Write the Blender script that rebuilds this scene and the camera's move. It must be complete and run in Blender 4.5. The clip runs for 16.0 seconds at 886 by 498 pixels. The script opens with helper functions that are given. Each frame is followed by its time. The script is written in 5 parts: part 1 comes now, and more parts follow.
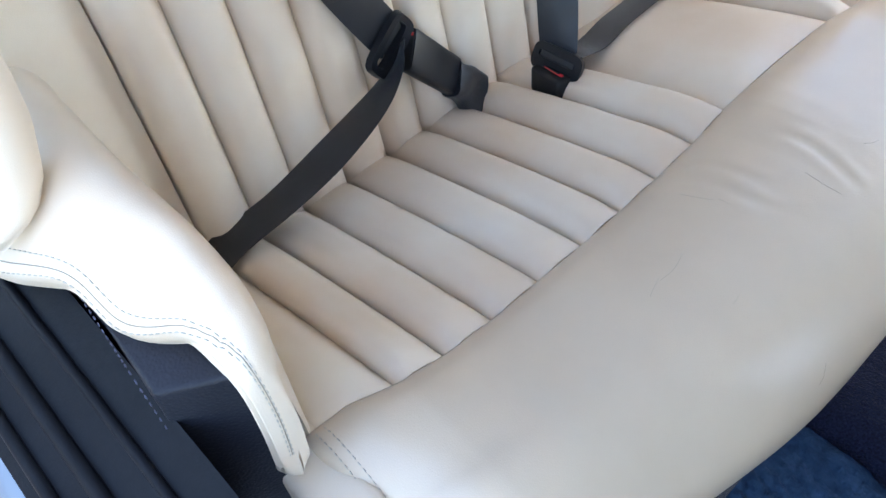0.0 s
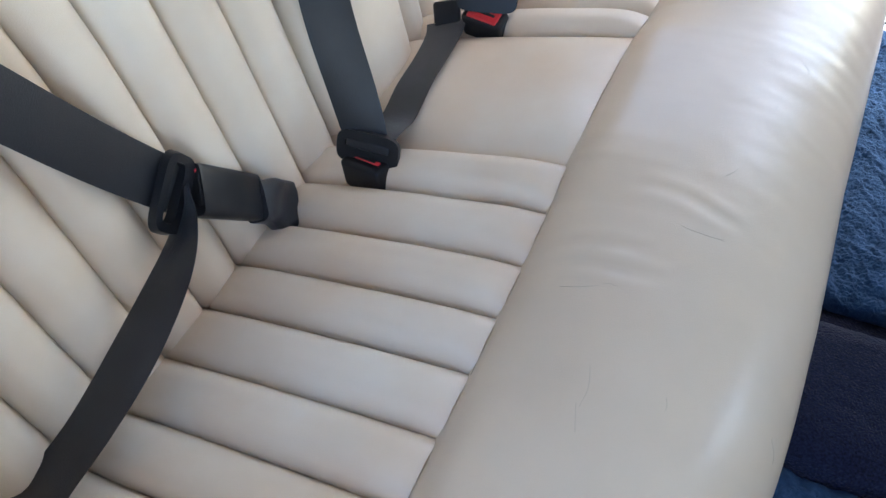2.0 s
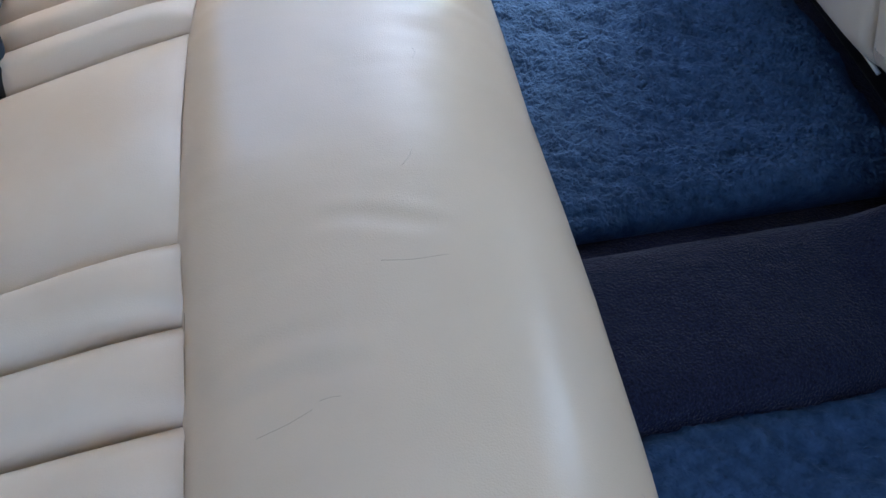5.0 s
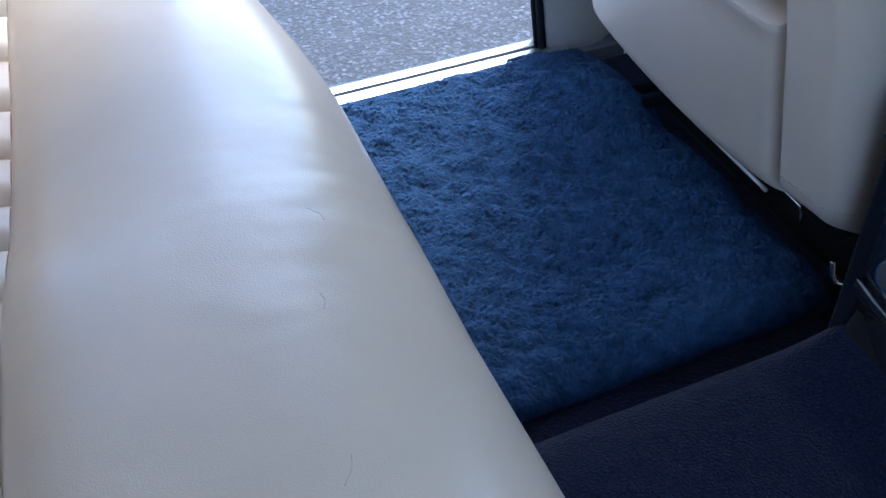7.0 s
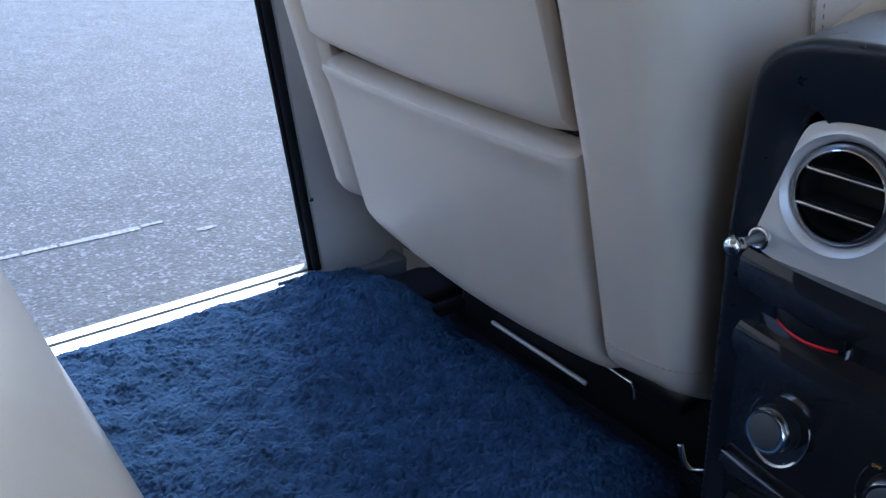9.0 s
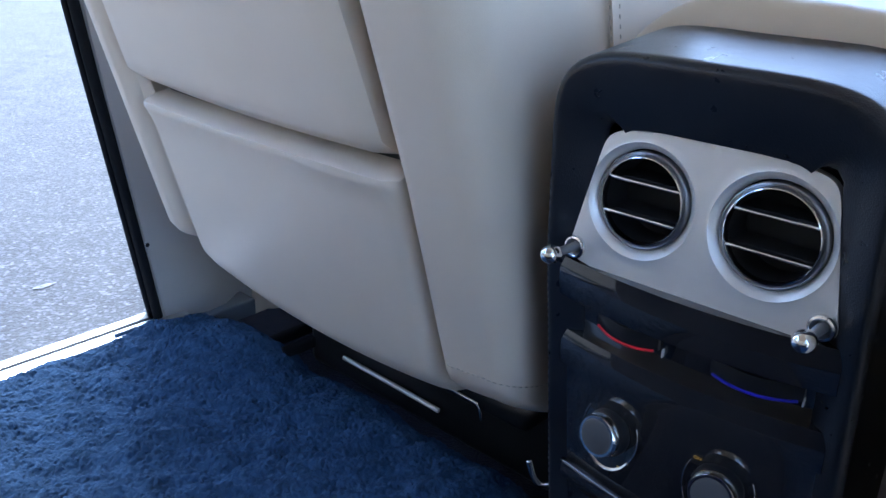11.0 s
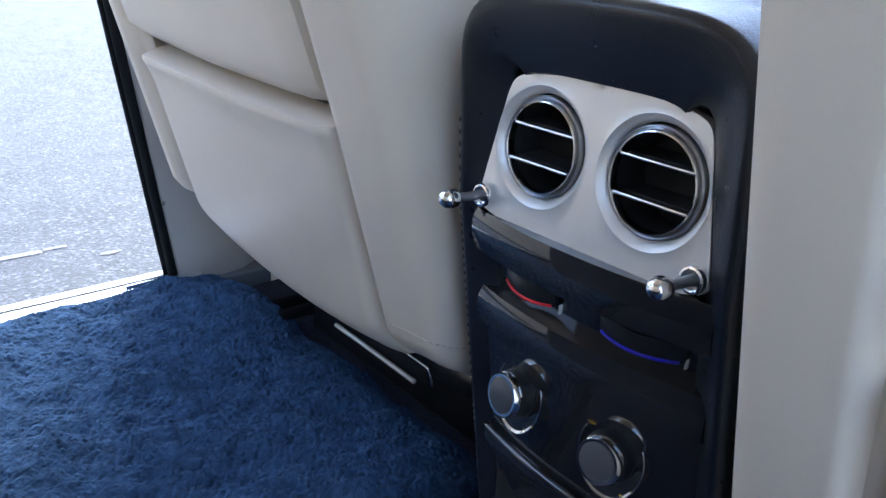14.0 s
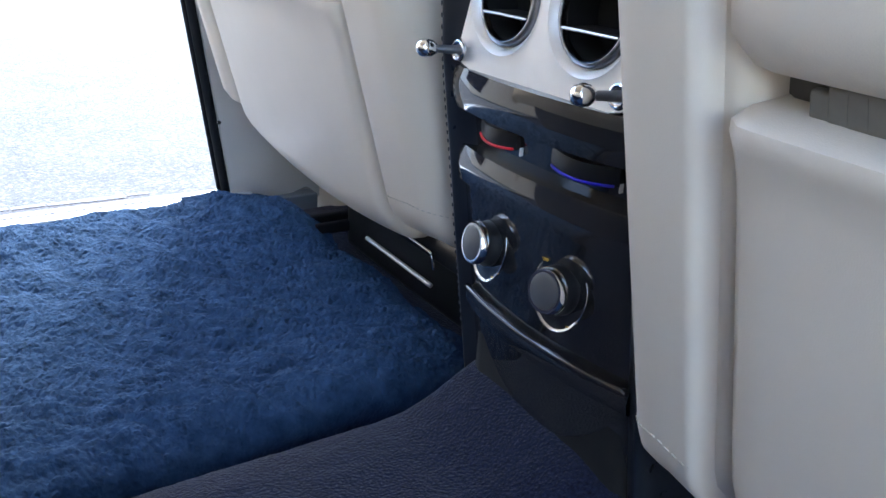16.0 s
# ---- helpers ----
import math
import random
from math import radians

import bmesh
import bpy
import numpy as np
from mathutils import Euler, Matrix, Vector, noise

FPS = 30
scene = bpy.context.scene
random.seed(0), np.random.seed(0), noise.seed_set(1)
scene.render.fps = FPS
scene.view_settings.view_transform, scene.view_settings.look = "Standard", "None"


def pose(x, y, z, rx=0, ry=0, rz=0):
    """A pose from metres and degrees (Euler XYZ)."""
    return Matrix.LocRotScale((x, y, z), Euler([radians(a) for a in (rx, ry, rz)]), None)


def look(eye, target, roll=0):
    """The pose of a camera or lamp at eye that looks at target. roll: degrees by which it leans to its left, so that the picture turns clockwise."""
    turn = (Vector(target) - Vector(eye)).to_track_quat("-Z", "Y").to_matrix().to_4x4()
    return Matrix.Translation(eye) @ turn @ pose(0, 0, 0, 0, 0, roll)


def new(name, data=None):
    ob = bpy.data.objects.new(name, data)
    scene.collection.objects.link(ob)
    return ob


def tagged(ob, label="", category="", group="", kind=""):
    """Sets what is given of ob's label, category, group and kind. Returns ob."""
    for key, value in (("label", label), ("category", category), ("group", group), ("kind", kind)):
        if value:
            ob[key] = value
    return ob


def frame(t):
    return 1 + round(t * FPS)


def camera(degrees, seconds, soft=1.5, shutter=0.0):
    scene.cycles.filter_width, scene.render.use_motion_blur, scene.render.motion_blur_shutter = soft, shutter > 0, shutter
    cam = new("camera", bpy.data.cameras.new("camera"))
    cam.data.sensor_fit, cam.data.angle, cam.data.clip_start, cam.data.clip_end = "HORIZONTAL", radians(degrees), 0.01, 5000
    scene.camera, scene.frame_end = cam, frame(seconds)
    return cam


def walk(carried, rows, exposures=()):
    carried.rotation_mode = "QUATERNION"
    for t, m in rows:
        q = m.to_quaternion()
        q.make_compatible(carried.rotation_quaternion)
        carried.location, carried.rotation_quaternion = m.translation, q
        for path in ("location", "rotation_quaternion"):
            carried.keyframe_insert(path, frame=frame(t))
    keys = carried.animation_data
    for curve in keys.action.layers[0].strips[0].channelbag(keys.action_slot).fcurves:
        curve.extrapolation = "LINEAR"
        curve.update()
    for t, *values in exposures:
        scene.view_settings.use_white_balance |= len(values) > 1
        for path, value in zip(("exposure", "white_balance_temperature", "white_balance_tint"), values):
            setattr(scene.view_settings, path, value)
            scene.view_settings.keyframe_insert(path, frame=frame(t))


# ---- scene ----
cam = camera(57.1, 16.0)
EXPOSURES = [(0.0, 3.30, 6800, 10), (3.0, 3.03, 6750, 10), (4.7, 2.95, 6650, 10), (6.8, 2.70, 5520, 10), (8.0, 2.64, 5720, 10), (10.2, 2.82, 5650, 10), (12.3, 3.38, 6100, 10), (14.0, 3.34, 6350, 10), (15.2, 3.60, 6550, 10), (16.0, 3.78, 6700, 10)]
PATH = [
    (0, (0.743, -0.723, 0.98), (-0.287, 0.074, -0.538), -7.6),
    (0.5, (0.701, -0.7, 0.974), (-0.307, 0.122, -0.545), -8.7),
    (1, (0.663, -0.674, 0.965), (-0.274, 0.216, -0.561), -9.2),
    (1.5, (0.632, -0.638, 0.964), (-0.193, 0.336, -0.576), -9.2),
    (2, (0.611, -0.605, 0.96), (-0.068, 0.457, -0.593), -8.7),
    (2.5, (0.587, -0.577, 0.952), (0.077, 0.555, -0.616), -7.7),
    (3, (0.567, -0.535, 0.95), (0.192, 0.637, -0.627), -6.8),
    (3.5, (0.535, -0.501, 0.935), (0.24, 0.691, -0.644), -6.5),
    (4, (0.534, -0.47, 0.898), (0.35, 0.743, -0.682), -6.4),
    (4.5, (0.558, -0.442, 0.824), (0.523, 0.762, -0.772), -5.9),
    (4.7, (0.564, -0.432, 0.808), (0.592, 0.768, -0.792), -5.5),
    (6.8, (0.5547, -0.2870, 0.7411), (0.8969, 0.6863, -0.3478), -2.01),
    (7, (0.5560, -0.2609, 0.7412), (0.9302, 0.7276, -0.3232), -1.83),
    (7.5, (0.5901, -0.2273, 0.6249), (1.0659, 0.8598, -0.2927), 1.02),
    (8, (0.6049, -0.2018, 0.6095), (1.1798, 0.9143, -0.2114), 1.56),
    (8.5, (0.6128, -0.1910, 0.5909), (1.3117, 0.9156, -0.1419), 1.22),
    (9, (0.6212, -0.1768, 0.5674), (1.4565, 0.8870, -0.0811), 1.42),
    (9.5, (0.6193, -0.1722, 0.5633), (1.5244, 0.8554, -0.0489), 0.95),
    (10, (0.6246, -0.1861, 0.5590), (1.5787, 0.8084, -0.0331), 0.61),
    (10.2, (0.6258, -0.1893, 0.5531), (1.6059, 0.7817, -0.0357), 0.57),
    (12.3, (0.678, -0.223, 0.554), (2.082, 0.988, -0.195), 2.5),
    (12.5, (0.678, -0.23, 0.553), (2.044, 1.027, -0.193), 2.8),
    (13, (0.701, -0.26, 0.54), (1.966, 1.096, -0.21), 2.9),
    (13.5, (0.723, -0.285, 0.531), (1.948, 1.107, -0.219), 2.9),
    (14, (0.736, -0.299, 0.514), (1.94, 1.111, -0.235), 2.9),
    (14.5, (0.743, -0.314, 0.501), (1.914, 1.124, -0.247), 3.3),
    (15, (0.749, -0.342, 0.479), (1.863, 1.141, -0.272), 3.6),
    (15.5, (0.757, -0.388, 0.453), (1.819, 1.13, -0.301), 3.6),
    (16, (0.753, -0.42, 0.433), (1.787, 1.117, -0.322), 3.6),
]
walk(cam, [(t, look(eye, target, roll)) for t, eye, target, roll in PATH], EXPOSURES)

# exposure and light
world = bpy.data.worlds.new("sky")
scene.world = world
world.use_nodes = True
wn = world.node_tree.nodes
sky = wn.new("ShaderNodeTexSky")
sky.sky_type = "NISHITA"
sky.sun_disc = False
sky.sun_elevation, sky.sun_rotation = radians(60), radians(33.1)
wn["Background"].inputs["Strength"].default_value = 0.15
world.node_tree.links.new(sky.outputs["Color"], wn["Background"].inputs["Color"])
sun = new("sun", bpy.data.lights.new("sun", "SUN"))
sun.data.energy, sun.data.angle, sun.data.color = 0.75, radians(24), (1.0, 0.95, 0.88)
sun.matrix_world = look((3.0, 4.6, 9.6), (0.0, 0.0, 0.0))

# ---------------------------------------------------------------- materials


def material(name, color, rough=0.5, metal=0.0, vary=0.12, vary_scale=6.0, grain=0.0, grain_scale=400.0, coat=0.0, sheen=0.0, kind="noise", spec=0.5, crease=0.0, crease_scale=24.0):
    """A node material: base colour with slow variation, fine relief, roughness wear."""
    m = bpy.data.materials.new(name)
    m.use_nodes = True
    nt = m.node_tree
    b = nt.nodes["Principled BSDF"]
    tc = nt.nodes.new("ShaderNodeTexCoord")
    n1 = nt.nodes.new("ShaderNodeTexNoise")
    n1.inputs["Scale"].default_value, n1.inputs["Detail"].default_value = vary_scale, 6
    nt.links.new(tc.outputs["Object"], n1.inputs["Vector"])
    ramp = nt.nodes.new("ShaderNodeValToRGB")
    lo = [c * (1 - vary) for c in color]
    hi = [min(1, c * (1 + vary)) for c in color]
    ramp.color_ramp.elements[0].position, ramp.color_ramp.elements[1].position = 0.3, 0.7
    ramp.color_ramp.elements[0].color, ramp.color_ramp.elements[1].color = (*lo, 1), (*hi, 1)
    nt.links.new(n1.outputs["Fac"], ramp.inputs["Fac"])
    nt.links.new(ramp.outputs["Color"], b.inputs["Base Color"])
    rr = nt.nodes.new("ShaderNodeMapRange")
    rr.inputs["To Min"].default_value, rr.inputs["To Max"].default_value = rough * 0.85, min(1, rough * 1.15)
    n2 = nt.nodes.new("ShaderNodeTexNoise")
    n2.inputs["Scale"].default_value, n2.inputs["Detail"].default_value = vary_scale * 7, 4
    nt.links.new(tc.outputs["Object"], n2.inputs["Vector"])
    nt.links.new(n2.outputs["Fac"], rr.inputs["Value"])
    nt.links.new(rr.outputs["Result"], b.inputs["Roughness"])
    b.inputs["Metallic"].default_value = metal
    b.inputs["Specular IOR Level"].default_value = spec
    b.inputs["Coat Weight"].default_value = coat
    b.inputs["Coat Roughness"].default_value = 0.03
    b.inputs["Sheen Weight"].default_value = sheen
    b.inputs["Sheen Roughness"].default_value = 0.4
    if grain:
        bump = nt.nodes.new("ShaderNodeBump")
        bump.inputs["Strength"].default_value, bump.inputs["Distance"].default_value = 1.0, grain
        if kind == "leather":
            v = nt.nodes.new("ShaderNodeTexVoronoi")
            v.feature = "SMOOTH_F1"
            v.inputs["Scale"].default_value = grain_scale
            nt.links.new(tc.outputs["Object"], v.inputs["Vector"])
            nt.links.new(v.outputs["Distance"], bump.inputs["Height"])
        else:
            n3 = nt.nodes.new("ShaderNodeTexNoise")
            n3.inputs["Scale"].default_value, n3.inputs["Detail"].default_value = grain_scale, 5
            nt.links.new(tc.outputs["Object"], n3.inputs["Vector"])
            nt.links.new(n3.outputs["Fac"], bump.inputs["Height"])
        if crease:
            n4 = nt.nodes.new("ShaderNodeTexNoise")
            n4.inputs["Scale"].default_value, n4.inputs["Detail"].default_value, n4.inputs["Distortion"].default_value = crease_scale, 1.5, 0.2
            nt.links.new(tc.outputs["Object"], n4.inputs["Vector"])
            soft = nt.nodes.new("ShaderNodeBump")
            soft.inputs["Strength"].default_value, soft.inputs["Distance"].default_value = 1.0, crease
            nt.links.new(n4.outputs["Fac"], soft.inputs["Height"])
            nt.links.new(soft.outputs["Normal"], bump.inputs["Normal"])
        nt.links.new(bump.outputs["Normal"], b.inputs["Normal"])
    return m


def stretched(m, scale):
    """Stretches every texture of a material along the axes."""
    nt = m.node_tree
    tc = next(n for n in nt.nodes if n.type == "TEX_COORD")
    mp = nt.nodes.new("ShaderNodeMapping")
    mp.inputs["Scale"].default_value = scale
    for link in list(tc.outputs["Object"].links):
        to = link.to_socket
        nt.links.remove(link)
        nt.links.new(mp.outputs["Vector"], to)
    nt.links.new(tc.outputs["Object"], mp.inputs["Vector"])
    return m


LEATHER = material("cream_leather", (0.745, 0.605, 0.450), 0.40, vary=0.05, vary_scale=5, grain=0.00012, grain_scale=1300, kind="leather", crease=0.0007)
# random tan mottling: faint staining, plus warm bounced light put into the colour
tan_bounce = next(n for n in LEATHER.node_tree.nodes if n.type == "VALTORGB").color_ramp
tan_bounce.elements[0].color, tan_bounce.elements[1].color = (0.67, 0.505, 0.35, 1), (0.75, 0.665, 0.55, 1)
BOLSTER = material("worn_cream_leather", (0.60, 0.485, 0.36), 0.36, vary=0.07, vary_scale=7, grain=0.0001, grain_scale=1200, kind="leather", coat=0.40, crease=0.0009)
BOLSTER.node_tree.nodes["Principled BSDF"].inputs["Coat Roughness"].default_value = 0.24
SHELL = material("greige_leather", (0.675, 0.585, 0.485), 0.40, vary=0.05, vary_scale=5, grain=0.0001, grain_scale=1400, kind="leather", crease=0.0006)
TRIM = material("grey_pillar_trim", (0.42, 0.41, 0.40), 0.6, vary=0.05, grain=0.00012, grain_scale=900)
THREAD = material("cream_thread", (0.50, 0.445, 0.37), 0.8, vary=0.1, vary_scale=60)
# darker than the stitch thread: the shade of the seams put into colour
SEAM = material("seam_shadow_thread", (0.30, 0.25, 0.19), 0.8, vary=0.1, vary_scale=60)
WEB = material("black_webbing", (0.0125, 0.0135, 0.017), 0.42, vary=0.15, vary_scale=30, grain=0.0004, grain_scale=900, spec=0.5, sheen=0.12)
PLASTIC = material("black_plastic", (0.014, 0.0145, 0.0165), 0.34, spec=0.25, vary=0.15, vary_scale=20, grain=0.0001, grain_scale=900)
RED = material("red_plastic", (0.55, 0.02, 0.03), 0.35, vary=0.1, vary_scale=20)
HIDE = material("black_leather", (0.0138, 0.0165, 0.0235), 0.29, vary=0.12, vary_scale=12, spec=0.5, grain=0.00016, grain_scale=1100, kind="leather")
GLOSS = material("piano_black_lacquer", (0.021, 0.0205, 0.0215), 0.05, vary=0.1, spec=1.0)
SILVER = material("satin_silver", (0.80, 0.79, 0.77), 0.42, metal=0.5, vary=0.05, vary_scale=20, grain=0.00004, grain_scale=300)
LINING = material("pocket_lining", (0.095, 0.085, 0.072), 0.85, vary=0.15, vary_scale=30, grain=0.0005, grain_scale=400)
CHROME = material("chrome", (0.78, 0.78, 0.78), 0.09, metal=1.0, vary=0.03)
DIAL = material("graphite_dial", (0.075, 0.075, 0.08), 0.4, vary=0.08, vary_scale=40, grain=0.00005, grain_scale=900)
GRAPHITE = material("graphite_satin_metal", (0.33, 0.34, 0.36), 0.32, metal=0.9, vary=0.05, vary_scale=20)
DARK = material("dark_cavity", (0.006, 0.006, 0.007), 0.7, vary=0.1)
CARPET = material("navy_carpet", (0.0095, 0.0122, 0.0300), 0.95, vary=0.6, vary_scale=330, grain=0.0035, grain_scale=380, sheen=0.15, spec=0.1)
WOOL = material("navy_sheepskin", (0.0275, 0.0590, 0.1170), 0.95, vary=0.28, vary_scale=60, grain=0.0008, grain_scale=600, sheen=0.10, spec=0.05, crease=0.0042, crease_scale=170.0)
WOOL.node_tree.nodes["Principled BSDF"].inputs["Sheen Tint"].default_value = (0.28, 0.44, 0.82, 1)
WOOL.node_tree.nodes["Principled BSDF"].inputs["Sheen Roughness"].default_value = 0.4
RUBBER = material("black_rubber", (0.006, 0.007, 0.0095), 0.65, spec=0.15, vary=0.15, vary_scale=25, grain=0.0002, grain_scale=500)
JAMB = material("charcoal_grained_plastic", (0.013, 0.0145, 0.021), 0.5, spec=0.25, vary=0.12, vary_scale=15, grain=0.0004, grain_scale=480, kind="leather")
STEEL = stretched(material("brushed_sill_steel", (0.66, 0.66, 0.65), 0.28, metal=1.0, vary=0.05, vary_scale=20, grain=0.00005, grain_scale=200), (0.06, 1, 1))
PAINT = material("silver_grey_paint", (0.15, 0.18, 0.215), 0.25, vary=0.03, coat=0.8)
WHITE = material("white_paint", (0.78, 0.78, 0.77), 0.3, vary=0.03, coat=0.5)
HEADLINE = material("cream_headlining", (0.72, 0.635, 0.53), 0.9, vary=0.05, grain=0.0004, grain_scale=500)
LINE = material("worn_road_paint", (0.150, 0.155, 0.170), 0.75, vary=0.55, vary_scale=90, grain=0.002, grain_scale=160, spec=0.4)
# unseen glass, darker than car glass so the bolster reflects less sky
GLASS = material("dimming_glass", (0.22, 0.24, 0.25), 0.02, vary=0.02)
GLASS.node_tree.nodes["Principled BSDF"].inputs["Transmission Weight"].default_value = 1.0
REDLIGHT = material("red_scale", (0.75, 0.01, 0.03), 0.4, vary=0.05)
BLUELIGHT = material("blue_scale", (0.012, 0.008, 0.46), 0.4, vary=0.05)
MARK = material("white_print", (0.7, 0.7, 0.68), 0.5, vary=0.05)
AMBER = material("amber_print", (0.75, 0.42, 0.06), 0.5, vary=0.05)
HAIRLINE = material("dark_scuff", (0.31, 0.265, 0.21), 0.7, vary=0.1)


def asphalt_material():
    m = material("asphalt", (0.0105, 0.0118, 0.0146), 0.68, vary=0.22, vary_scale=1.3, grain=0.005, grain_scale=120)
    nt = m.node_tree
    b = nt.nodes["Principled BSDF"]
    tc = next(n for n in nt.nodes if n.type == "TEX_COORD")
    v = nt.nodes.new("ShaderNodeTexVoronoi")
    v.inputs["Scale"].default_value = 128
    nt.links.new(tc.outputs["Object"], v.inputs["Vector"])
    sep = nt.nodes.new("ShaderNodeSeparateColor")
    nt.links.new(v.outputs["Color"], sep.inputs["Color"])
    # only a few of the stones are pale
    pale = nt.nodes.new("ShaderNodeMath")
    pale.operation = "POWER"
    pale.inputs[1].default_value = 5.5
    nt.links.new(sep.outputs["Red"], pale.inputs[0])
    mix = nt.nodes.new("ShaderNodeMix")
    mix.data_type = "RGBA"
    mix.inputs["B"].default_value = (0.092, 0.097, 0.112, 1)
    ramp = next(n for n in nt.nodes if n.type == "VALTORGB")
    # and some are dark pits
    pit = nt.nodes.new("ShaderNodeMapRange")
    pit.inputs["From Min"].default_value, pit.inputs["From Max"].default_value = 0.55, 0.95
    pit.inputs["To Min"].default_value, pit.inputs["To Max"].default_value = 1.1, 0.25
    nt.links.new(sep.outputs["Green"], pit.inputs["Value"])
    dim = nt.nodes.new("ShaderNodeVectorMath")
    dim.operation = "SCALE"
    nt.links.new(ramp.outputs["Color"], dim.inputs[0])
    nt.links.new(pit.outputs["Result"], dim.inputs["Scale"])
    nt.links.new(pale.outputs["Value"], mix.inputs["Factor"])
    nt.links.new(dim.outputs["Vector"], mix.inputs["A"])
    nt.links.new(mix.outputs["Result"], b.inputs["Base Color"])
    return m


ASPHALT = asphalt_material()

# ---------------------------------------------------------------- mesh helpers


def mesh_ob(name, verts, faces, mat, smooth=True):
    me = bpy.data.meshes.new(name)
    me.from_pydata([tuple(v) for v in verts], [], [tuple(f) for f in faces])
    me.validate()
    bm = bmesh.new()
    bm.from_mesh(me)
    bmesh.ops.recalc_face_normals(bm, faces=bm.faces)
    bm.to_mesh(me)
    bm.free()
    me.materials.append(mat)
    if smooth:
        me.shade_smooth()
    return new(name, me)


def thing(name, label, category="", group="", kind=""):
    """An Empty that carries the parts of one thing."""
    ob = new(name)
    ob.empty_display_size = 0.02
    return tagged(ob, label, category, group, kind)


def under(ob, parent, label=""):
    ob.parent = parent
    if label:
        ob["label"] = label
    return ob


def bm_ob(name, bm, mat, smooth=True, sharp=40):
    me = bpy.data.meshes.new(name)
    bmesh.ops.recalc_face_normals(bm, faces=bm.faces)
    bm.to_mesh(me)
    bm.free()
    me.materials.append(mat)
    if smooth:
        me.shade_smooth()
        me.set_sharp_from_angle(angle=radians(sharp))
    return new(name, me)


def slab(fn, nu, nv, depth):
    """Vertices and faces of a padded sheet: fn(u, v) gives a point; depth is the vector to its back."""
    us, vs = [float(k) for k in np.linspace(0, 1, nu)], [float(k) for k in np.linspace(0, 1, nv)]
    front = [Vector(fn(u, v)) for u in us for v in vs]
    d = Vector(depth)
    verts = front + [p + d for p in front]
    n = nu * nv
    faces = []
    for i in range(nu - 1):
        for j in range(nv - 1):
            a, b, c, e = i * nv + j, (i + 1) * nv + j, (i + 1) * nv + j + 1, i * nv + j + 1
            faces.append((a, b, c, e))
            faces.append((n + e, n + c, n + b, n + a))
    edge = [i * nv for i in range(nu)] + [(nu - 1) * nv + j for j in range(1, nv)] + [i * nv + nv - 1 for i in range(nu - 2, -1, -1)] + [j for j in range(nv - 2, 0, -1)]
    for k in range(len(edge)):
        a, b = edge[k], edge[(k + 1) % len(edge)]
        faces.append((a, n + a, n + b, b))
    return verts, faces


def pad(name, fn, nu, nv, depth, mat, parent=None, label=""):
    ob = mesh_ob(name, *slab(fn, nu, nv, depth), mat)
    ob.data.set_sharp_from_angle(angle=radians(55))
    return under(ob, parent, label) if parent else ob


def rbox(name, lo, hi, r, mat, parent=None, label="", seg=3, m=None):
    """A box with rounded edges between two corners."""
    bm = bmesh.new()
    bmesh.ops.create_cube(bm, size=1)
    c = (Vector(lo) + Vector(hi)) / 2
    s = Vector(hi) - Vector(lo)
    bmesh.ops.transform(bm, matrix=Matrix.Translation(c) @ Matrix.Diagonal((*s, 1)), verts=bm.verts)
    if r > 0:
        bmesh.ops.bevel(bm, geom=bm.edges[:], offset=r, segments=seg, affect="EDGES", profile=0.5)
    if m is not None:
        bmesh.ops.transform(bm, matrix=m, verts=bm.verts)
    ob = bm_ob(name, bm, mat, sharp=35)
    return under(ob, parent, label) if parent else ob


def lathe(name, profile, mat, m, parent=None, label="", seg=40, caps=True):
    """Turns a profile of (radius, height) round the z axis, then places it by m."""
    verts, faces = [], []
    for r, h in profile:
        for k in range(seg):
            a = 2 * math.pi * k / seg
            verts.append(m @ Vector((r * math.cos(a), r * math.sin(a), h)))
    for i in range(len(profile) - 1):
        for k in range(seg):
            k2 = (k + 1) % seg
            faces.append((i * seg + k, i * seg + k2, (i + 1) * seg + k2, (i + 1) * seg + k))
    if caps:
        faces.append(tuple(range(seg - 1, -1, -1)))
        faces.append(tuple((len(profile) - 1) * seg + k for k in range(seg)))
    ob = mesh_ob(name, verts, faces, mat)
    ob.data.set_sharp_from_angle(angle=radians(40))
    return under(ob, parent, label) if parent else ob


def smooth_path(points, n=8):
    """A Catmull-Rom path through the points."""
    p = [Vector(q) for q in points]
    p = [p[0] * 2 - p[1]] + p + [p[-1] * 2 - p[-2]]
    out = []
    for i in range(1, len(p) - 2):
        for k in range(n):
            t = k / n
            a, b, c, d = p[i - 1], p[i], p[i + 1], p[i + 2]
            out.append(0.5 * ((2 * b) + (c - a) * t + (2 * a - 5 * b + 4 * c - d) * t * t + (3 * b - a - 3 * c + d) * t ** 3))
    out.append(p[-2])
    return out


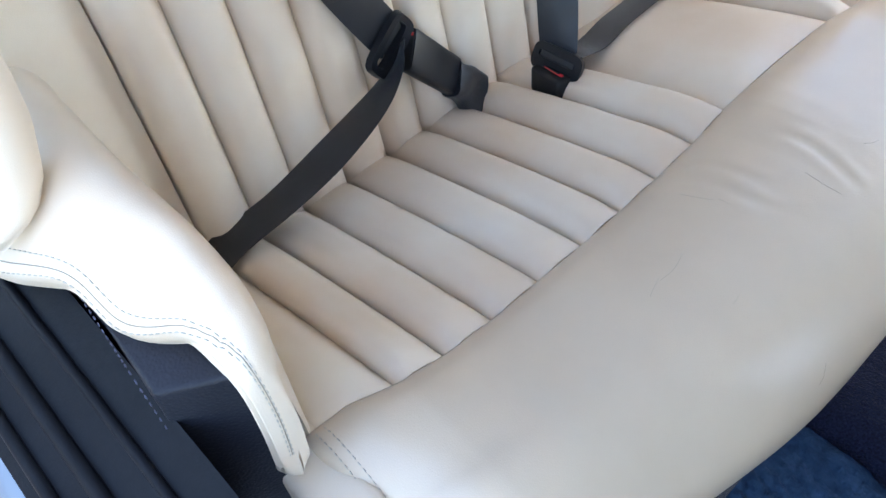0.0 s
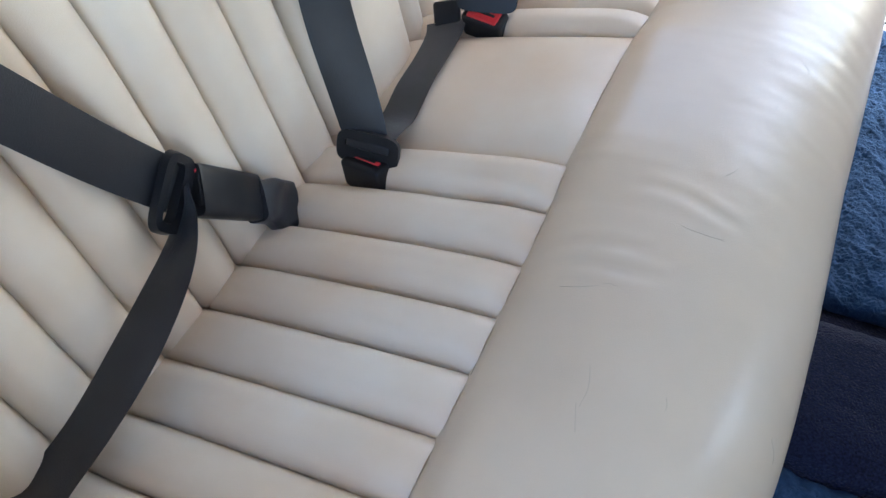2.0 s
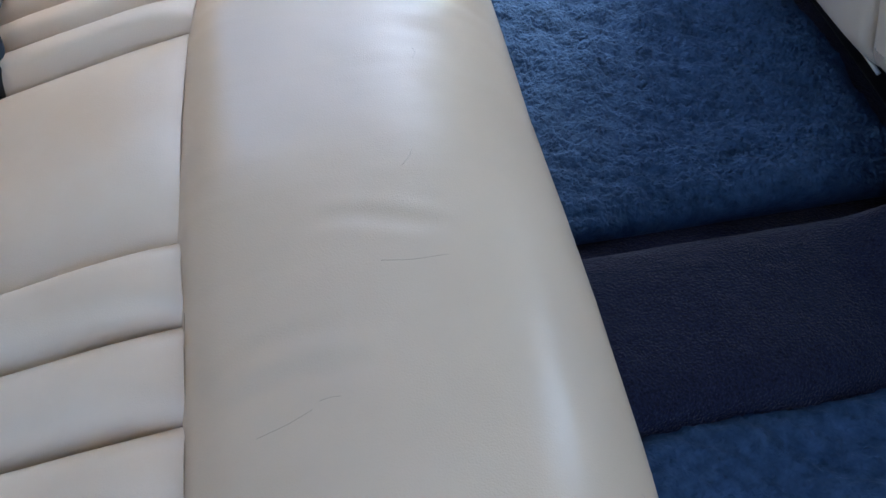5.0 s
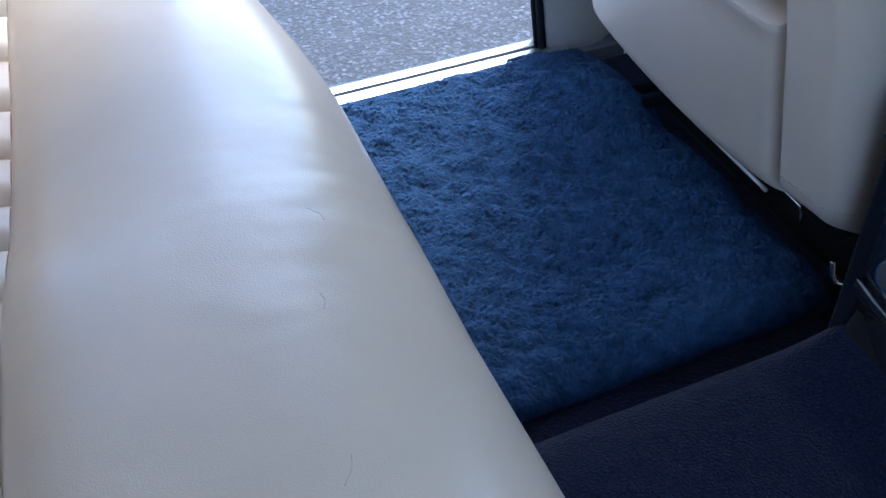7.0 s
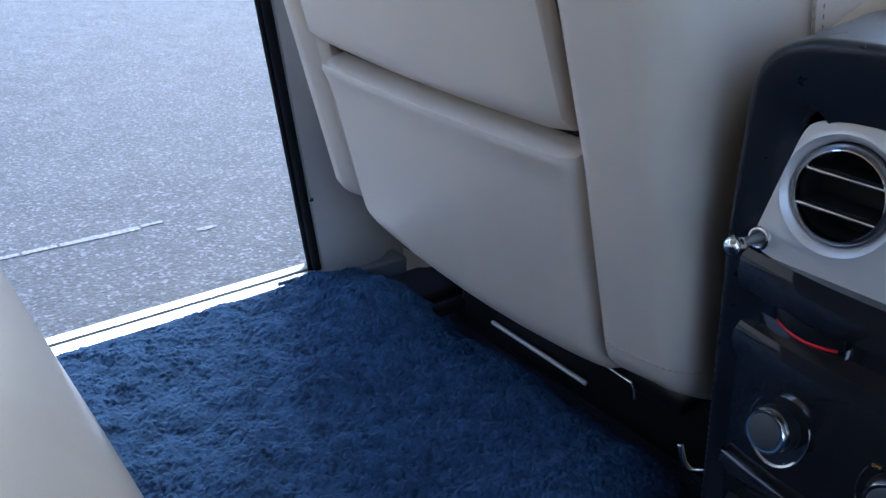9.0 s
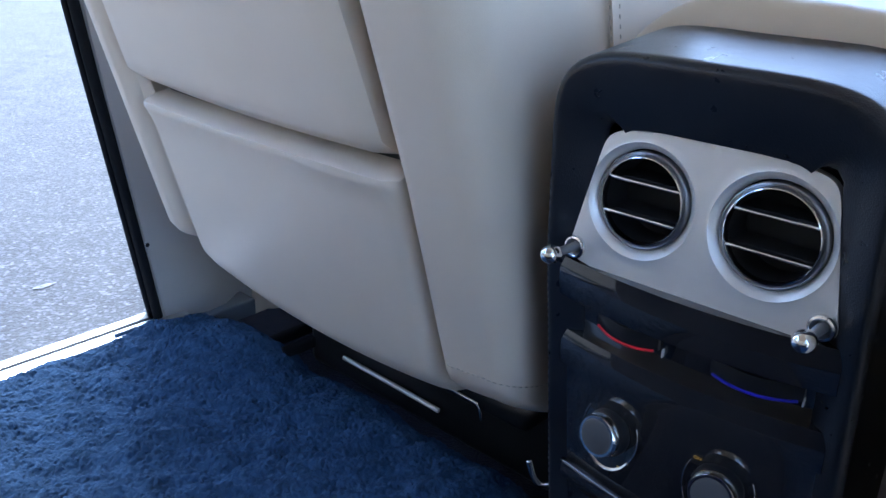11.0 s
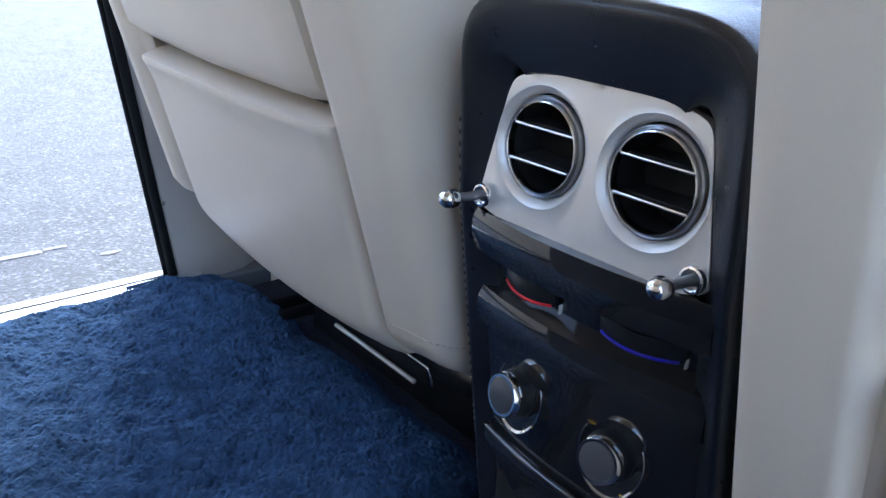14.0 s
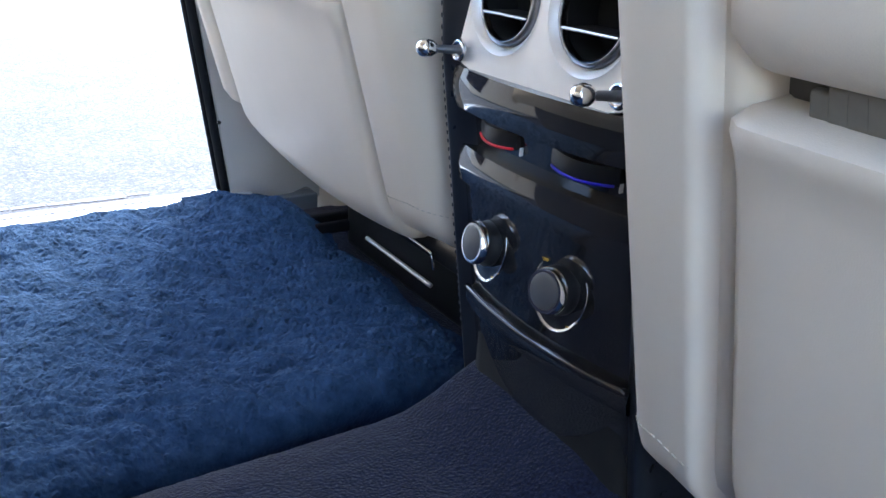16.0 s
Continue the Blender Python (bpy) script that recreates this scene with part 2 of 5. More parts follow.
def tube(name, points, radius, mat, parent=None, label="", n=8, seg=10, smooth=True):
    pts = smooth_path(points, n) if smooth else [Vector(p) for p in points]
    verts, faces = [], []
    up = Vector((0.13, 0.21, 0.97))
    for i, p in enumerate(pts):
        d = (pts[min(i + 1, len(pts) - 1)] - pts[max(i - 1, 0)]).normalized()
        a = d.cross(up)
        a = a.normalized() if a.length > 1e-4 else Vector((1, 0, 0))
        b = d.cross(a)
        for k in range(seg):
            t = 2 * math.pi * k / seg
            verts.append(p + radius * (a * math.cos(t) + b * math.sin(t)))
    for i in range(len(pts) - 1):
        for k in range(seg):
            k2 = (k + 1) % seg
            faces.append((i * seg + k, i * seg + k2, (i + 1) * seg + k2, (i + 1) * seg + k))
    faces.append(tuple(range(seg - 1, -1, -1)))
    faces.append(tuple((len(pts) - 1) * seg + k for k in range(seg)))
    ob = mesh_ob(name, verts, faces, mat)
    return under(ob, parent, label) if parent else ob


def ribbon(name, points, sides, width, mat, parent=None, label="", thick=0.0014, n=10):
    """A strap along the points; sides gives the direction across it at each point."""
    pts, across = smooth_path(points, n), smooth_path(sides, n)
    verts, faces = [], []
    for i, p in enumerate(pts):
        d = (pts[min(i + 1, len(pts) - 1)] - pts[max(i - 1, 0)]).normalized()
        a = across[i]
        a = (a - d * a.dot(d)).normalized()
        nrm = d.cross(a)
        for s, t in ((-0.5, 0.2), (-0.47, 0.5), (-0.2, 0.5), (0.2, 0.5), (0.47, 0.5), (0.5, 0.2), (0.5, -0.2), (0.47, -0.5), (-0.47, -0.5), (-0.5, -0.2)):
            verts.append(p + a * (s * width) + nrm * (t * thick))
    k = 10
    for i in range(len(pts) - 1):
        for j in range(k):
            j2 = (j + 1) % k
            faces.append((i * k + j, i * k + j2, (i + 1) * k + j2, (i + 1) * k + j))
    faces.append(tuple(range(k - 1, -1, -1)))
    faces.append(tuple((len(pts) - 1) * k + j for j in range(k)))
    ob = mesh_ob(name, verts, faces, mat)
    ob.data.set_sharp_from_angle(angle=radians(60))
    return under(ob, parent, label) if parent else ob


def stitches(name, points, mat, parent, pitch=0.0055, length=0.0038, radius=0.0006, normal=(0, 0, 1)):
    """A row of thread stitches along a path, as one mesh."""
    pts = smooth_path(points, 24)
    verts, faces = [], []
    acc = 0.0
    nrm = Vector(normal)
    for i in range(len(pts) - 1):
        seg = pts[i + 1] - pts[i]
        acc += seg.length
        if acc >= pitch:
            acc = 0.0
            d = seg.normalized()
            a = d.cross(nrm).normalized()
            b = a.cross(d)
            base = len(verts)
            for s, rr in ((-0.5, 0.4), (-0.25, 1.0), (0.25, 1.0), (0.5, 0.4)):
                for k in range(5):
                    t = 2 * math.pi * k / 5
                    verts.append(pts[i] + d * (s * length) + rr * radius * (a * math.cos(t) + b * math.sin(t)))
            for r in range(3):
                for k in range(5):
                    k2 = (k + 1) % 5
                    faces.append((base + r * 5 + k, base + r * 5 + k2, base + r * 5 + 5 + k2, base + r * 5 + 5 + k))
    ob = mesh_ob(name, verts, faces, mat)
    tagged(ob, kind="stuff")
    return under(ob, parent)


def lerp(table, x):
    return float(np.interp(x, [t[0] for t in table], [t[1] for t in table]))


def smoothstep(a, b, x):
    t = min(1, max(0, (x - a) / (b - a)))
    return t * t * (3 - 2 * t)


# ---------------------------------------------------------------- ground and shell of the car
GROUND = -0.38


def ground():
    ys = [-400, -40, -6, -2.5] + list(np.linspace(-2.4, 6, 40)) + [8, 14, 40, 400]
    xs = [-400, -40, -6] + list(np.linspace(-3, 6, 40)) + [8, 14, 40, 400]
    verts = [(x, y, GROUND + 0.0015 * noise.noise(Vector((x * 0.9, y * 0.9, 0)))) for x in xs for y in ys]
    n = len(ys)
    faces = [(i * n + j, (i + 1) * n + j, (i + 1) * n + j + 1, i * n + j + 1) for i in range(len(xs) - 1) for j in range(n - 1)]
    tagged(mesh_ob("road", verts, faces, ASPHALT), "grey weathered asphalt beside the parked car", "road", kind="structure")


ground()


def road_line():
    """A thin worn painted line with gaps."""
    bm = bmesh.new()
    x = -1.2
    while x < 1.75:
        ln = random.uniform(0.03, 0.14)
        if x < 1.27:
            y = 1.979 - 0.018 * (x - 0.8) + random.uniform(-0.004, 0.004)
            w = random.uniform(0.008, 0.0135)
            vs = [bm.verts.new((x + dx, y + dy + random.uniform(-0.002, 0.002), GROUND + 0.0021)) for dx, dy in ((0, -w), (ln, -w), (ln, w), (0, w))]
            top = bm.faces.new(vs)
            bmesh.ops.extrude_face_region(bm, geom=[top])
            for v in vs:
                v.co.z -= 0.0014
        x += ln * random.uniform(0.95, 1.1)
    speck = [bm.verts.new((1.376 + 0.035 * math.cos(a) * random.uniform(0.6, 1.1), 1.861 + 0.011 * math.sin(a) * random.uniform(0.6, 1.2), GROUND + 0.0019)) for a in np.linspace(0, 5.6, 11)]
    bm.faces.new(speck)
    tagged(bm_ob("road_line", bm, LINE, smooth=False), "thin worn white painted line on asphalt", "road marking", kind="structure")


road_line()


def shell():
    # floor pan under the carpets, reaching forward below the front seats
    tagged(rbox("floor", (-0.3, -0.78, -0.12), (2.3, 0.78, -0.035), 0, CARPET), "dark navy carpeted car floor", "floor", kind="structure")
    # far and near door sills: steel plate with ridges
    for side, nm in ((1, "sill_far"), (-1, "sill_near")):
        s = thing(nm, "brushed steel door sill plate over painted sill", "door sill", kind="structure")
        y0, y1 = (0.779, 0.842) if side > 0 else (-0.842, -0.779)
        rbox("sill_body", (0.05, min(y0, y1), -0.2), (1.3, max(y0, y1), -0.009), 0.004, PAINT, s)
        rbox("tread_plate", (0.1, side * 0.7955 - 0.0125, -0.0088), (1.19, side * 0.7955 + 0.0125, 0.002), 0.0025, STEEL, s)
        rbox("outer_strip", (0.1, side * 0.829 - 0.0105, -0.0088), (1.15, side * 0.829 + 0.0105, -0.001), 0.003, STEEL, s)
        # dark strip flush in the groove, standing in for the shade inside it
        rbox("groove_shade", (0.1, side * 0.813 - 0.0045, -0.0088), (1.15, side * 0.813 + 0.0045, 0.0008), 0.001, RUBBER, s)
        rbox("rocker", (-0.4, side * 0.90 - 0.05, -0.26), (2.4, side * 0.90 + 0.05, -0.06), 0.03, PAINT, s)
        if side > 0:
            rbox("trim_clip", (1.071, 0.776, 0.008), (1.105, 0.780, 0.015), 0.0015, CHROME, s, "bright sill trim clip")
    # roof lining and plain closing walls
    tagged(rbox("ceiling", (-0.55, -0.70, 1.16), (1.95, 0.78, 1.22), 0.02, HEADLINE), "cream headlining of the car roof", "ceiling", kind="structure")
    tagged(rbox("wall_rear", (-0.62, -0.70, -0.1), (-0.42, 0.70, 1.16), 0.02, HEADLINE), "plain rear bulkhead behind the bench", "wall", kind="structure")
    for side, nm in ((1, "wall_quarter_far"), (-1, "wall_quarter_near")):
        tagged(rbox(nm, (-0.5, side * 0.715 - 0.035, -0.1), (0.06, side * 0.715 + 0.035, 1.16), 0.02, HEADLINE), "plain cream quarter wall beside the bench", "wall", kind="structure")
    tagged(rbox("wall_front", (2.15, -0.74, -0.1), (2.3, 0.74, 0.46), 0.03, HIDE), "dark dashboard bulkhead ahead of the front seats", "wall", kind="structure")
    for side, nm in ((1, "wall_side_far"), (-1, "wall_side_near")):
        tagged(rbox(nm, (1.32, side * 0.81 - 0.04, -0.1), (2.2, side * 0.81 + 0.04, 0.60), 0.02, HEADLINE), "closed front door panel in cream leather", "wall", kind="structure")


shell()


def pillar(side, nm):
    """B-pillar: grey trim with a rubber door seal along its rear edge, leaning a little."""
    p = thing(nm, "grey trimmed door pillar with black rubber seal", "door pillar", kind="structure")
    lean = -0.136

    def trim(u, v):
        z = -0.03 + v * 1.2
        x = 1.159 + lean * z + u * 0.36
        y = side * (0.800 - 0.010 * smoothstep(0.0, 0.25, u) + 0.03 * smoothstep(0.22, 0.4, u) - 0.05 * max(0, z - 0.45))
        return (x, y, z)

    pad("pillar_trim", trim, 12, 18, (0.0, side * 0.06, 0), TRIM, p)
    tube("door_seal", [(1.151 + lean * z, side * (0.806 - 0.05 * max(0, z - 0.45)), z) for z in (-0.01, 0.2, 0.45, 0.7, 1.15)], 0.0070, RUBBER, p, "black rubber door seal", n=6)
    tube("seal_lip", [(1.1435 + lean * z, side * (0.814 - 0.05 * max(0, z - 0.45)), z) for z in (-0.01, 0.2, 0.45, 0.7, 1.15)], 0.004, RUBBER, p, n=6)
    # painted outer skin of the pillar
    pad("outer_skin", lambda u, v: (1.185 + lean * v * 1.2 + u * 0.10, side * (0.885 - 0.05 * max(0, v * 1.2 - 0.45)), -0.05 + v * 1.2), 2, 10, (0, -side * 0.015, 0), PAINT, p)
    lathe("trim_clip", [(0.0, 0.0), (0.0035, 0.0), (0.003, 0.0012)], CHROME, pose(1.158 + lean * 0.12, side * 0.796, 0.12, 90 * side, 0, 0), p, seg=12)


pillar(1, "pillar_far")
pillar(-1, "pillar_near")


def kick_panel():
    """Dark kick panel between the pillar and the seat rails."""
    tagged(rbox("trim_kick", (1.46, 0.60, -0.03), (1.50, 0.80, 0.62), 0.01, TRIM), "grey lower side trim beside the front seat", "trim", kind="structure")


kick_panel()

# ---------------------------------------------------------------- carpets


def mat_height(x, y):
    """Pile of the sheepskin: broad swells, combed ridges and small curled locks."""
    warp = noise.noise_vector(Vector((x * 16, y * 16, 0.5))) * 0.016
    a, b = x + warp.x, y + warp.y
    c, d = 0.83 * a - 0.55 * b, 0.55 * a + 0.83 * b
    h = 0.013 * noise.noise(Vector((x * 8, y * 8, 0))) + 0.010 * noise.noise(Vector((c * 13, d * 24, 1.7)))
    h += 0.0062 * noise.noise(Vector((c * 24, d * 60, 3.0)))
    h += 0.0024 * noise.noise(Vector((c * 60, d * 120, 6.0)))
    curl = noise.noise_vector(Vector((x * 60, y * 60, 2.0))) * 0.004
    f1 = noise.voronoi(Vector(((x + curl.x) * 185, (y + curl.y) * 185, 5.0)))[0][0]
    h += 0.0053 * (0.45 - f1 * f1) * (0.9 + 0.8 * noise.noise(Vector((x * 30, y * 30, 8.0))))
    h += 0.0012 * noise.noise(Vector((x * 330, y * 330, 7.0)))
    return h


def sheepskin(name, x0, x1, y0, y1, nx, ny, label):
    """A thick sheepskin mat: lumpy pile with rounded rims."""
    inner = y0 if abs(y0) < abs(y1) else y1

    def top(u, v):
        x, y = x0 + (x1 - x0) * u, y0 + (y1 - y0) * v
        rim = min(1.0, abs(y - inner) / 0.042)
        drop = -0.034 * (1 - math.sqrt(max(0, 1 - (1 - rim) ** 2)))
        front = max(0, (x - (x1 - 0.05)) / 0.05)
        drop -= 0.022 * front ** 2
        swell = 0.020 * math.exp(-((x - 1.14) / 0.07) ** 2 - ((abs(y) - 0.68) / 0.09) ** 2) + 0.014 * math.exp(-((x - 1.08) / 0.09) ** 2 - ((abs(y) - 0.2) / 0.08) ** 2)
        edge = 1 - smoothstep(0.765, 0.79, abs(y))
        return (x, y, 0.006 + mat_height(x, y) * (0.35 + 0.65 * edge) + drop + swell * edge - 0.006 * (1 - edge))

    verts = [top(i / (nx - 1), j / (ny - 1)) for i in range(nx) for j in range(ny)]
    faces = [(i * ny + j, (i + 1) * ny + j, (i + 1) * ny + j + 1, i * ny + j + 1) for i in range(nx - 1) for j in range(ny - 1)]
    rim = [i * ny for i in range(nx)] + [(nx - 1) * ny + j for j in range(1, ny)] + [i * ny + ny - 1 for i in range(nx - 2, -1, -1)] + [j for j in range(ny - 2, 0, -1)]
    base = len(verts)
    verts += [(verts[k][0], verts[k][1], -0.036) for k in rim]
    faces += [(rim[k], base + k, base + (k + 1) % len(rim), rim[(k + 1) % len(rim)]) for k in range(len(rim))]
    faces.append(tuple(range(base, base + len(rim))))
    ob = mesh_ob(name, verts, faces, WOOL)
    tagged(ob, label, "floor mat")
    return ob


sheepskin("sheepskin_mat", 0.60, 1.235, 0.174, 0.786, 600, 620, "deep navy blue sheepskin mat on the footwell floor")


sheepskin("sheepskin_mat", 0.60, 1.16, -0.085, -0.782, 160, 200, "navy blue sheepskin mat beside the open door")


def tunnel():
    """The low carpeted tunnel, rising to the foot of the console."""

    def top(u, v):
        x, y = 0.35 + 0.93 * u, -0.105 + 0.240 * v
        a = abs(y - 0.0150) / 0.1200
        z = 0.056 * math.sqrt(max(0, 1 - a ** 5)) - 0.030
        rise = smoothstep(1.05, 1.17, x) * (1 - smoothstep(0.095, 0.13, abs(y)))
        z += 0.046 * rise
        z += 0.0012 * noise.noise(Vector((x * 70, y * 70, 0))) + 0.003 * noise.noise(Vector((x * 9, y * 9, 4)))
        return (x, y, z)

    pad("tunnel_carpet", top, 120, 60, (0, 0, -0.06), CARPET)
    tagged(bpy.data.objects["tunnel_carpet"], "dark navy pile carpet over the centre tunnel", "carpet", kind="structure")


tunnel()

# ---------------------------------------------------------------- rear bench
SEAMS = (0.095, 0.149, 0.210, 0.268, 0.325, 0.387, 0.448, 0.507, 0.560)
CREASE_X, CREASE_Z = 0.147, 0.335
SIDE_RISE = ((0.0, 0.012), (0.07, 0.015), (0.095, 0.014), (0.15, 0.004), (0.21, 0.0), (0.325, 0.0), (0.387, 0.006), (0.448, 0.011), (0.507, 0.025), (0.56, 0.047), (0.60, 0.052), (0.64, 0.052))
SEAM_X = ((0.0, 0.434), (0.1, 0.437), (0.33, 0.442), (0.45, 0.446), (0.56, 0.453), (0.60, 0.443), (0.64, 0.440))


def cushion_point(t, y):
    """The line of the cushion at the share t of its depth, from crease to front seam."""
    x1 = lerp(SEAM_X, abs(y))
    x = CREASE_X + (x1 - CREASE_X) * t
    side = lerp(SIDE_RISE, abs(y))
    z = CREASE_Z + 0.066 * t + 0.003 * math.sin(math.pi * t) + side * (0.35 + 0.65 * t)
    return x, z


def cushion_piece(y0, y1, puff):
    def fn(u, v):
        y = y0 + (y1 - y0) * v
        x, z = cushion_point(u, y)
        c = 1 - abs(2 * v - 1) ** 3.2
        end = (1 - (2 * max(0, u - 0.5)) ** 10) * (1 - (2 * max(0, 0.5 - u)) ** 8)
        h = puff * c * (0.15 + 0.85 * end)
        h += 0.0011 * noise.noise(Vector((x * 22, y * 22, 1.0))) * c
        return (x, y, z + h - 0.007 * (1 - c))
    return fn


FAR_SEAMS = (0.112, 0.160, 0.206, 0.258, 0.318, 0.382, 0.446, 0.507, 0.560)
bench = thing("rear_bench_seat", "cream leather rear bench seat, fluted, with plain front bolster", "car seat")
for side in (-1, 1):
    seams = SEAMS if side < 0 else FAR_SEAMS
    for a, b in zip(seams, seams[1:]):
        y0, y1 = sorted((side * (a + 0.0004), side * (b - 0.0004)))
        pad("flute", cushion_piece(y0, y1, 0.0140), 40, 22, (0, 0, -0.035), LEATHER, bench)
    y0, y1 = sorted((side * 0.5604, side * 0.635))
    pad("side_wing", cushion_piece(y0, y1, 0.010), 40, 18, (0, 0, -0.04), LEATHER, bench)
pad("centre_panel", cushion_piece(-0.0946, 0.1116, 0.014), 40, 32, (0, 0, -0.035), LEATHER, bench, "plain cream centre seat panel")

NOSE = ((0.0, 0.0, 0.0), (0.05, 0.010, 0.0125), (0.13, 0.032, 0.026), (0.28, 0.076, 0.037), (0.42, 0.118, 0.040), (0.55, 0.153, 0.035), (0.66, 0.181, 0.023), (0.75, 0.202, 0.0045), (0.84, 0.2175, -0.0175), (0.91, 0.2235, -0.039), (0.96, 0.221, -0.066), (1.0, 0.208, -0.095))


NOSE_PATH = smooth_path(NOSE, 10)
NOSE_S, NOSE_X, NOSE_Z = [p.x for p in NOSE_PATH], [p.y for p in NOSE_PATH], [p.z for p in NOSE_PATH]


FOLDS = ((0.505, -0.124, 0.605, -0.136, 0.0008, 0.0075), (0.452, -0.226, 0.560, -0.209, 0.0012, 0.0080), (0.458, -0.203, 0.540, -0.184, 0.0007, 0.0075))


def bolster_point(u, v):
    y = -0.640 + 1.28 * v
    ay = abs(y)
    dx, dz = float(np.interp(u, NOSE_S, NOSE_X)), float(np.interp(u, NOSE_S, NOSE_Z))
    x0 = lerp(SEAM_X, ay)
    side = lerp(SIDE_RISE, ay) * (1 - 0.75 * smoothstep(0.0, 0.4, u))
    z0 = CREASE_Z + 0.066
    # end caps: the bolster rounds off at both ends
    e = max(0, (ay - 0.565) / 0.075)
    cap = math.sqrt(max(0.0, 1 - e ** 2.4)) if e > 0 else 1.0
    x = x0 + dx * (0.965 + 0.035 * cap) + (0.675 - 0.441 - 0.232) * u
    x -= (x0 - 0.441) * smoothstep(0.1, 0.8, u) * 0.9
    z = z0 + side + (dz if dz < 0 else dz * (0.25 + 0.75 * cap)) - 0.05 * (1 - cap) * smoothstep(0.1, 0.5, u)
    # the front corners sweep back towards the doors
    c = max(0.0, (ay - (0.265 if y > 0 else 0.30)) / (0.375 if y > 0 else 0.34))
    x -= (0.05 if y > 0 else 0.09) * c ** 1.9 * smoothstep(0.15, 0.9, u)
    # the lower edge stands proud along the near half
    x += float(np.interp(y, (-0.6, -0.46, -0.16, 0.0, 0.2), (0.003, 0.0065, 0.0065, 0.001, 0.0))) * smoothstep(0.70, 0.955, u)
    x += 0.0075 * smoothstep(-0.42, -0.24, y) * (1 - smoothstep(0.22, 0.42, y)) * smoothstep(0.5, 0.85, u)
    z -= (0.045 if y > 0 else 0.0) * c ** 2 * smoothstep(0.0, 0.4, u)
    # soft creases running front to back, strongest past the middle of the bench
    m = math.exp(-((y - 0.10) / 0.17) ** 2) * smoothstep(0.25, 0.6, u) * (1 - smoothstep(0.8, 0.95, u))
    w = noise.noise(Vector((x * 6.0, y * 30.0 + 1.5 * math.sin(x * 11), 2.0)))
    z += 0.0007 * w * m + 0.0005 * noise.noise(Vector((x * 22, y * 70, 5.0))) * m
    # a few single folds in the worn near half
    for x0f, y0f, x1f, y1f, deep, wide in FOLDS:
        s = (x - x0f) / (x1f - x0f)
        if -0.3 < s < 1.3:
            d = (y - (y0f + (y1f - y0f) * s) - 0.004 * math.sin(s * 5.0)) / wide
            z += deep * math.exp(-((s - 0.5) / 0.42) ** 4) * (math.exp(-(d - 1.1) ** 2) - 1.1 * math.exp(-d * d) + 0.5 * math.exp(-(d + 1.3) ** 2))
    z += 0.0013 * noise.noise(Vector((x * 9, y * 9, 8.0))) * math.sin(math.pi * u)
    return (x, y, z)


pad("front_bolster", bolster_point, 90, 460, (-0.02, 0, -0.04), BOLSTER, bench, "plain creased cream leather bolster with faint scuffs")
tube("seam_piping", [(lerp(SEAM_X, abs(y)) + 0.0012, y, CREASE_Z + 0.0655 + lerp(SIDE_RISE, abs(y))) for y in np.linspace(-0.62, 0.62, 40)], 0.0013, SEAM, bench, n=2, seg=6)
# lower front edge strip and dark skirt below it
tube("lower_edge_strip", [(0.555, -0.592, 0.368), (0.601, -0.557, 0.368), (0.6375, -0.459, 0.368), (0.6625, -0.32, 0.369), (0.6690, -0.16, 0.368), (0.6625, 0.0, 0.367), (0.6535, 0.2, 0.364), (0.627, 0.36, 0.355)], 0.0045, BOLSTER, bench, "pale leather edging strip")
rbox("seat_base", (0.12, -0.58, -0.03), (0.610, 0.46, 0.29), 0.02, CARPET, bench, "navy carpeted seat base")
rbox("seat_apron", (0.57, -0.54, 0.02), (0.628, 0.44, 0.345), 0.015, CARPET, bench, "navy carpeted seat front")
rbox("side_valance", (0.30, -0.668, 0.20), (0.520, -0.622, 0.452), 0.012, LEATHER, bench, "cream leather seat side")


def scuff(path):
    pts = []
    for x, y in path:
        u = (x - 0.441) / 0.234
        pts.append(Vector(bolster_point(float(np.interp(u, [p[1] / 0.234 for p in NOSE[:9]], [p[0] for p in NOSE[:9]])), (y + 0.64) / 1.28)) + Vector((0, 0, 0.0003)))
    tube("scuff_mark", pts, 0.00011, HAIRLINE, bench, n=5, seg=5)


for off in (0.0, 0.006):
    stitches("stitching", [Vector(bolster_point(u, 0.007 + off)) + Vector((0, -0.0004, 0.0006)) for u in np.linspace(0.02, 0.7, 24)], THREAD, bench, normal=(0, -0.6, 0.8))
for path in (((0.533, -0.342), (0.534, -0.325), (0.529, -0.306)), ((0.537, -0.362), (0.533, -0.350), (0.530, -0.340)), ((0.653, -0.288), (0.657, -0.296), (0.661, -0.303)),
             ((0.484, -0.243), (0.500, -0.240), (0.512, -0.236)), ((0.516, -0.2325), (0.521, -0.2320), (0.526, -0.2325)), ((0.555, -0.158), (0.570, -0.160), (0.590, -0.158)),
             ((0.586, -0.311), (0.588, -0.316), (0.588, -0.321)), ((0.575, -0.093), (0.580, -0.086), (0.582, -0.079)), ((0.594, 0.004), (0.596, 0.010), (0.595, 0.015)), ((0.604, 0.082), (0.609, 0.077), (0.610, 0.071))):
    scuff(path)

# ---------------------------------------------------------------- backrest
LEAN = 0.12


def back_x(z):
    s = z - CREASE_Z
    return CREASE_X - LEAN * s - 0.35 * max(0.0, s - 0.25) ** 1.5


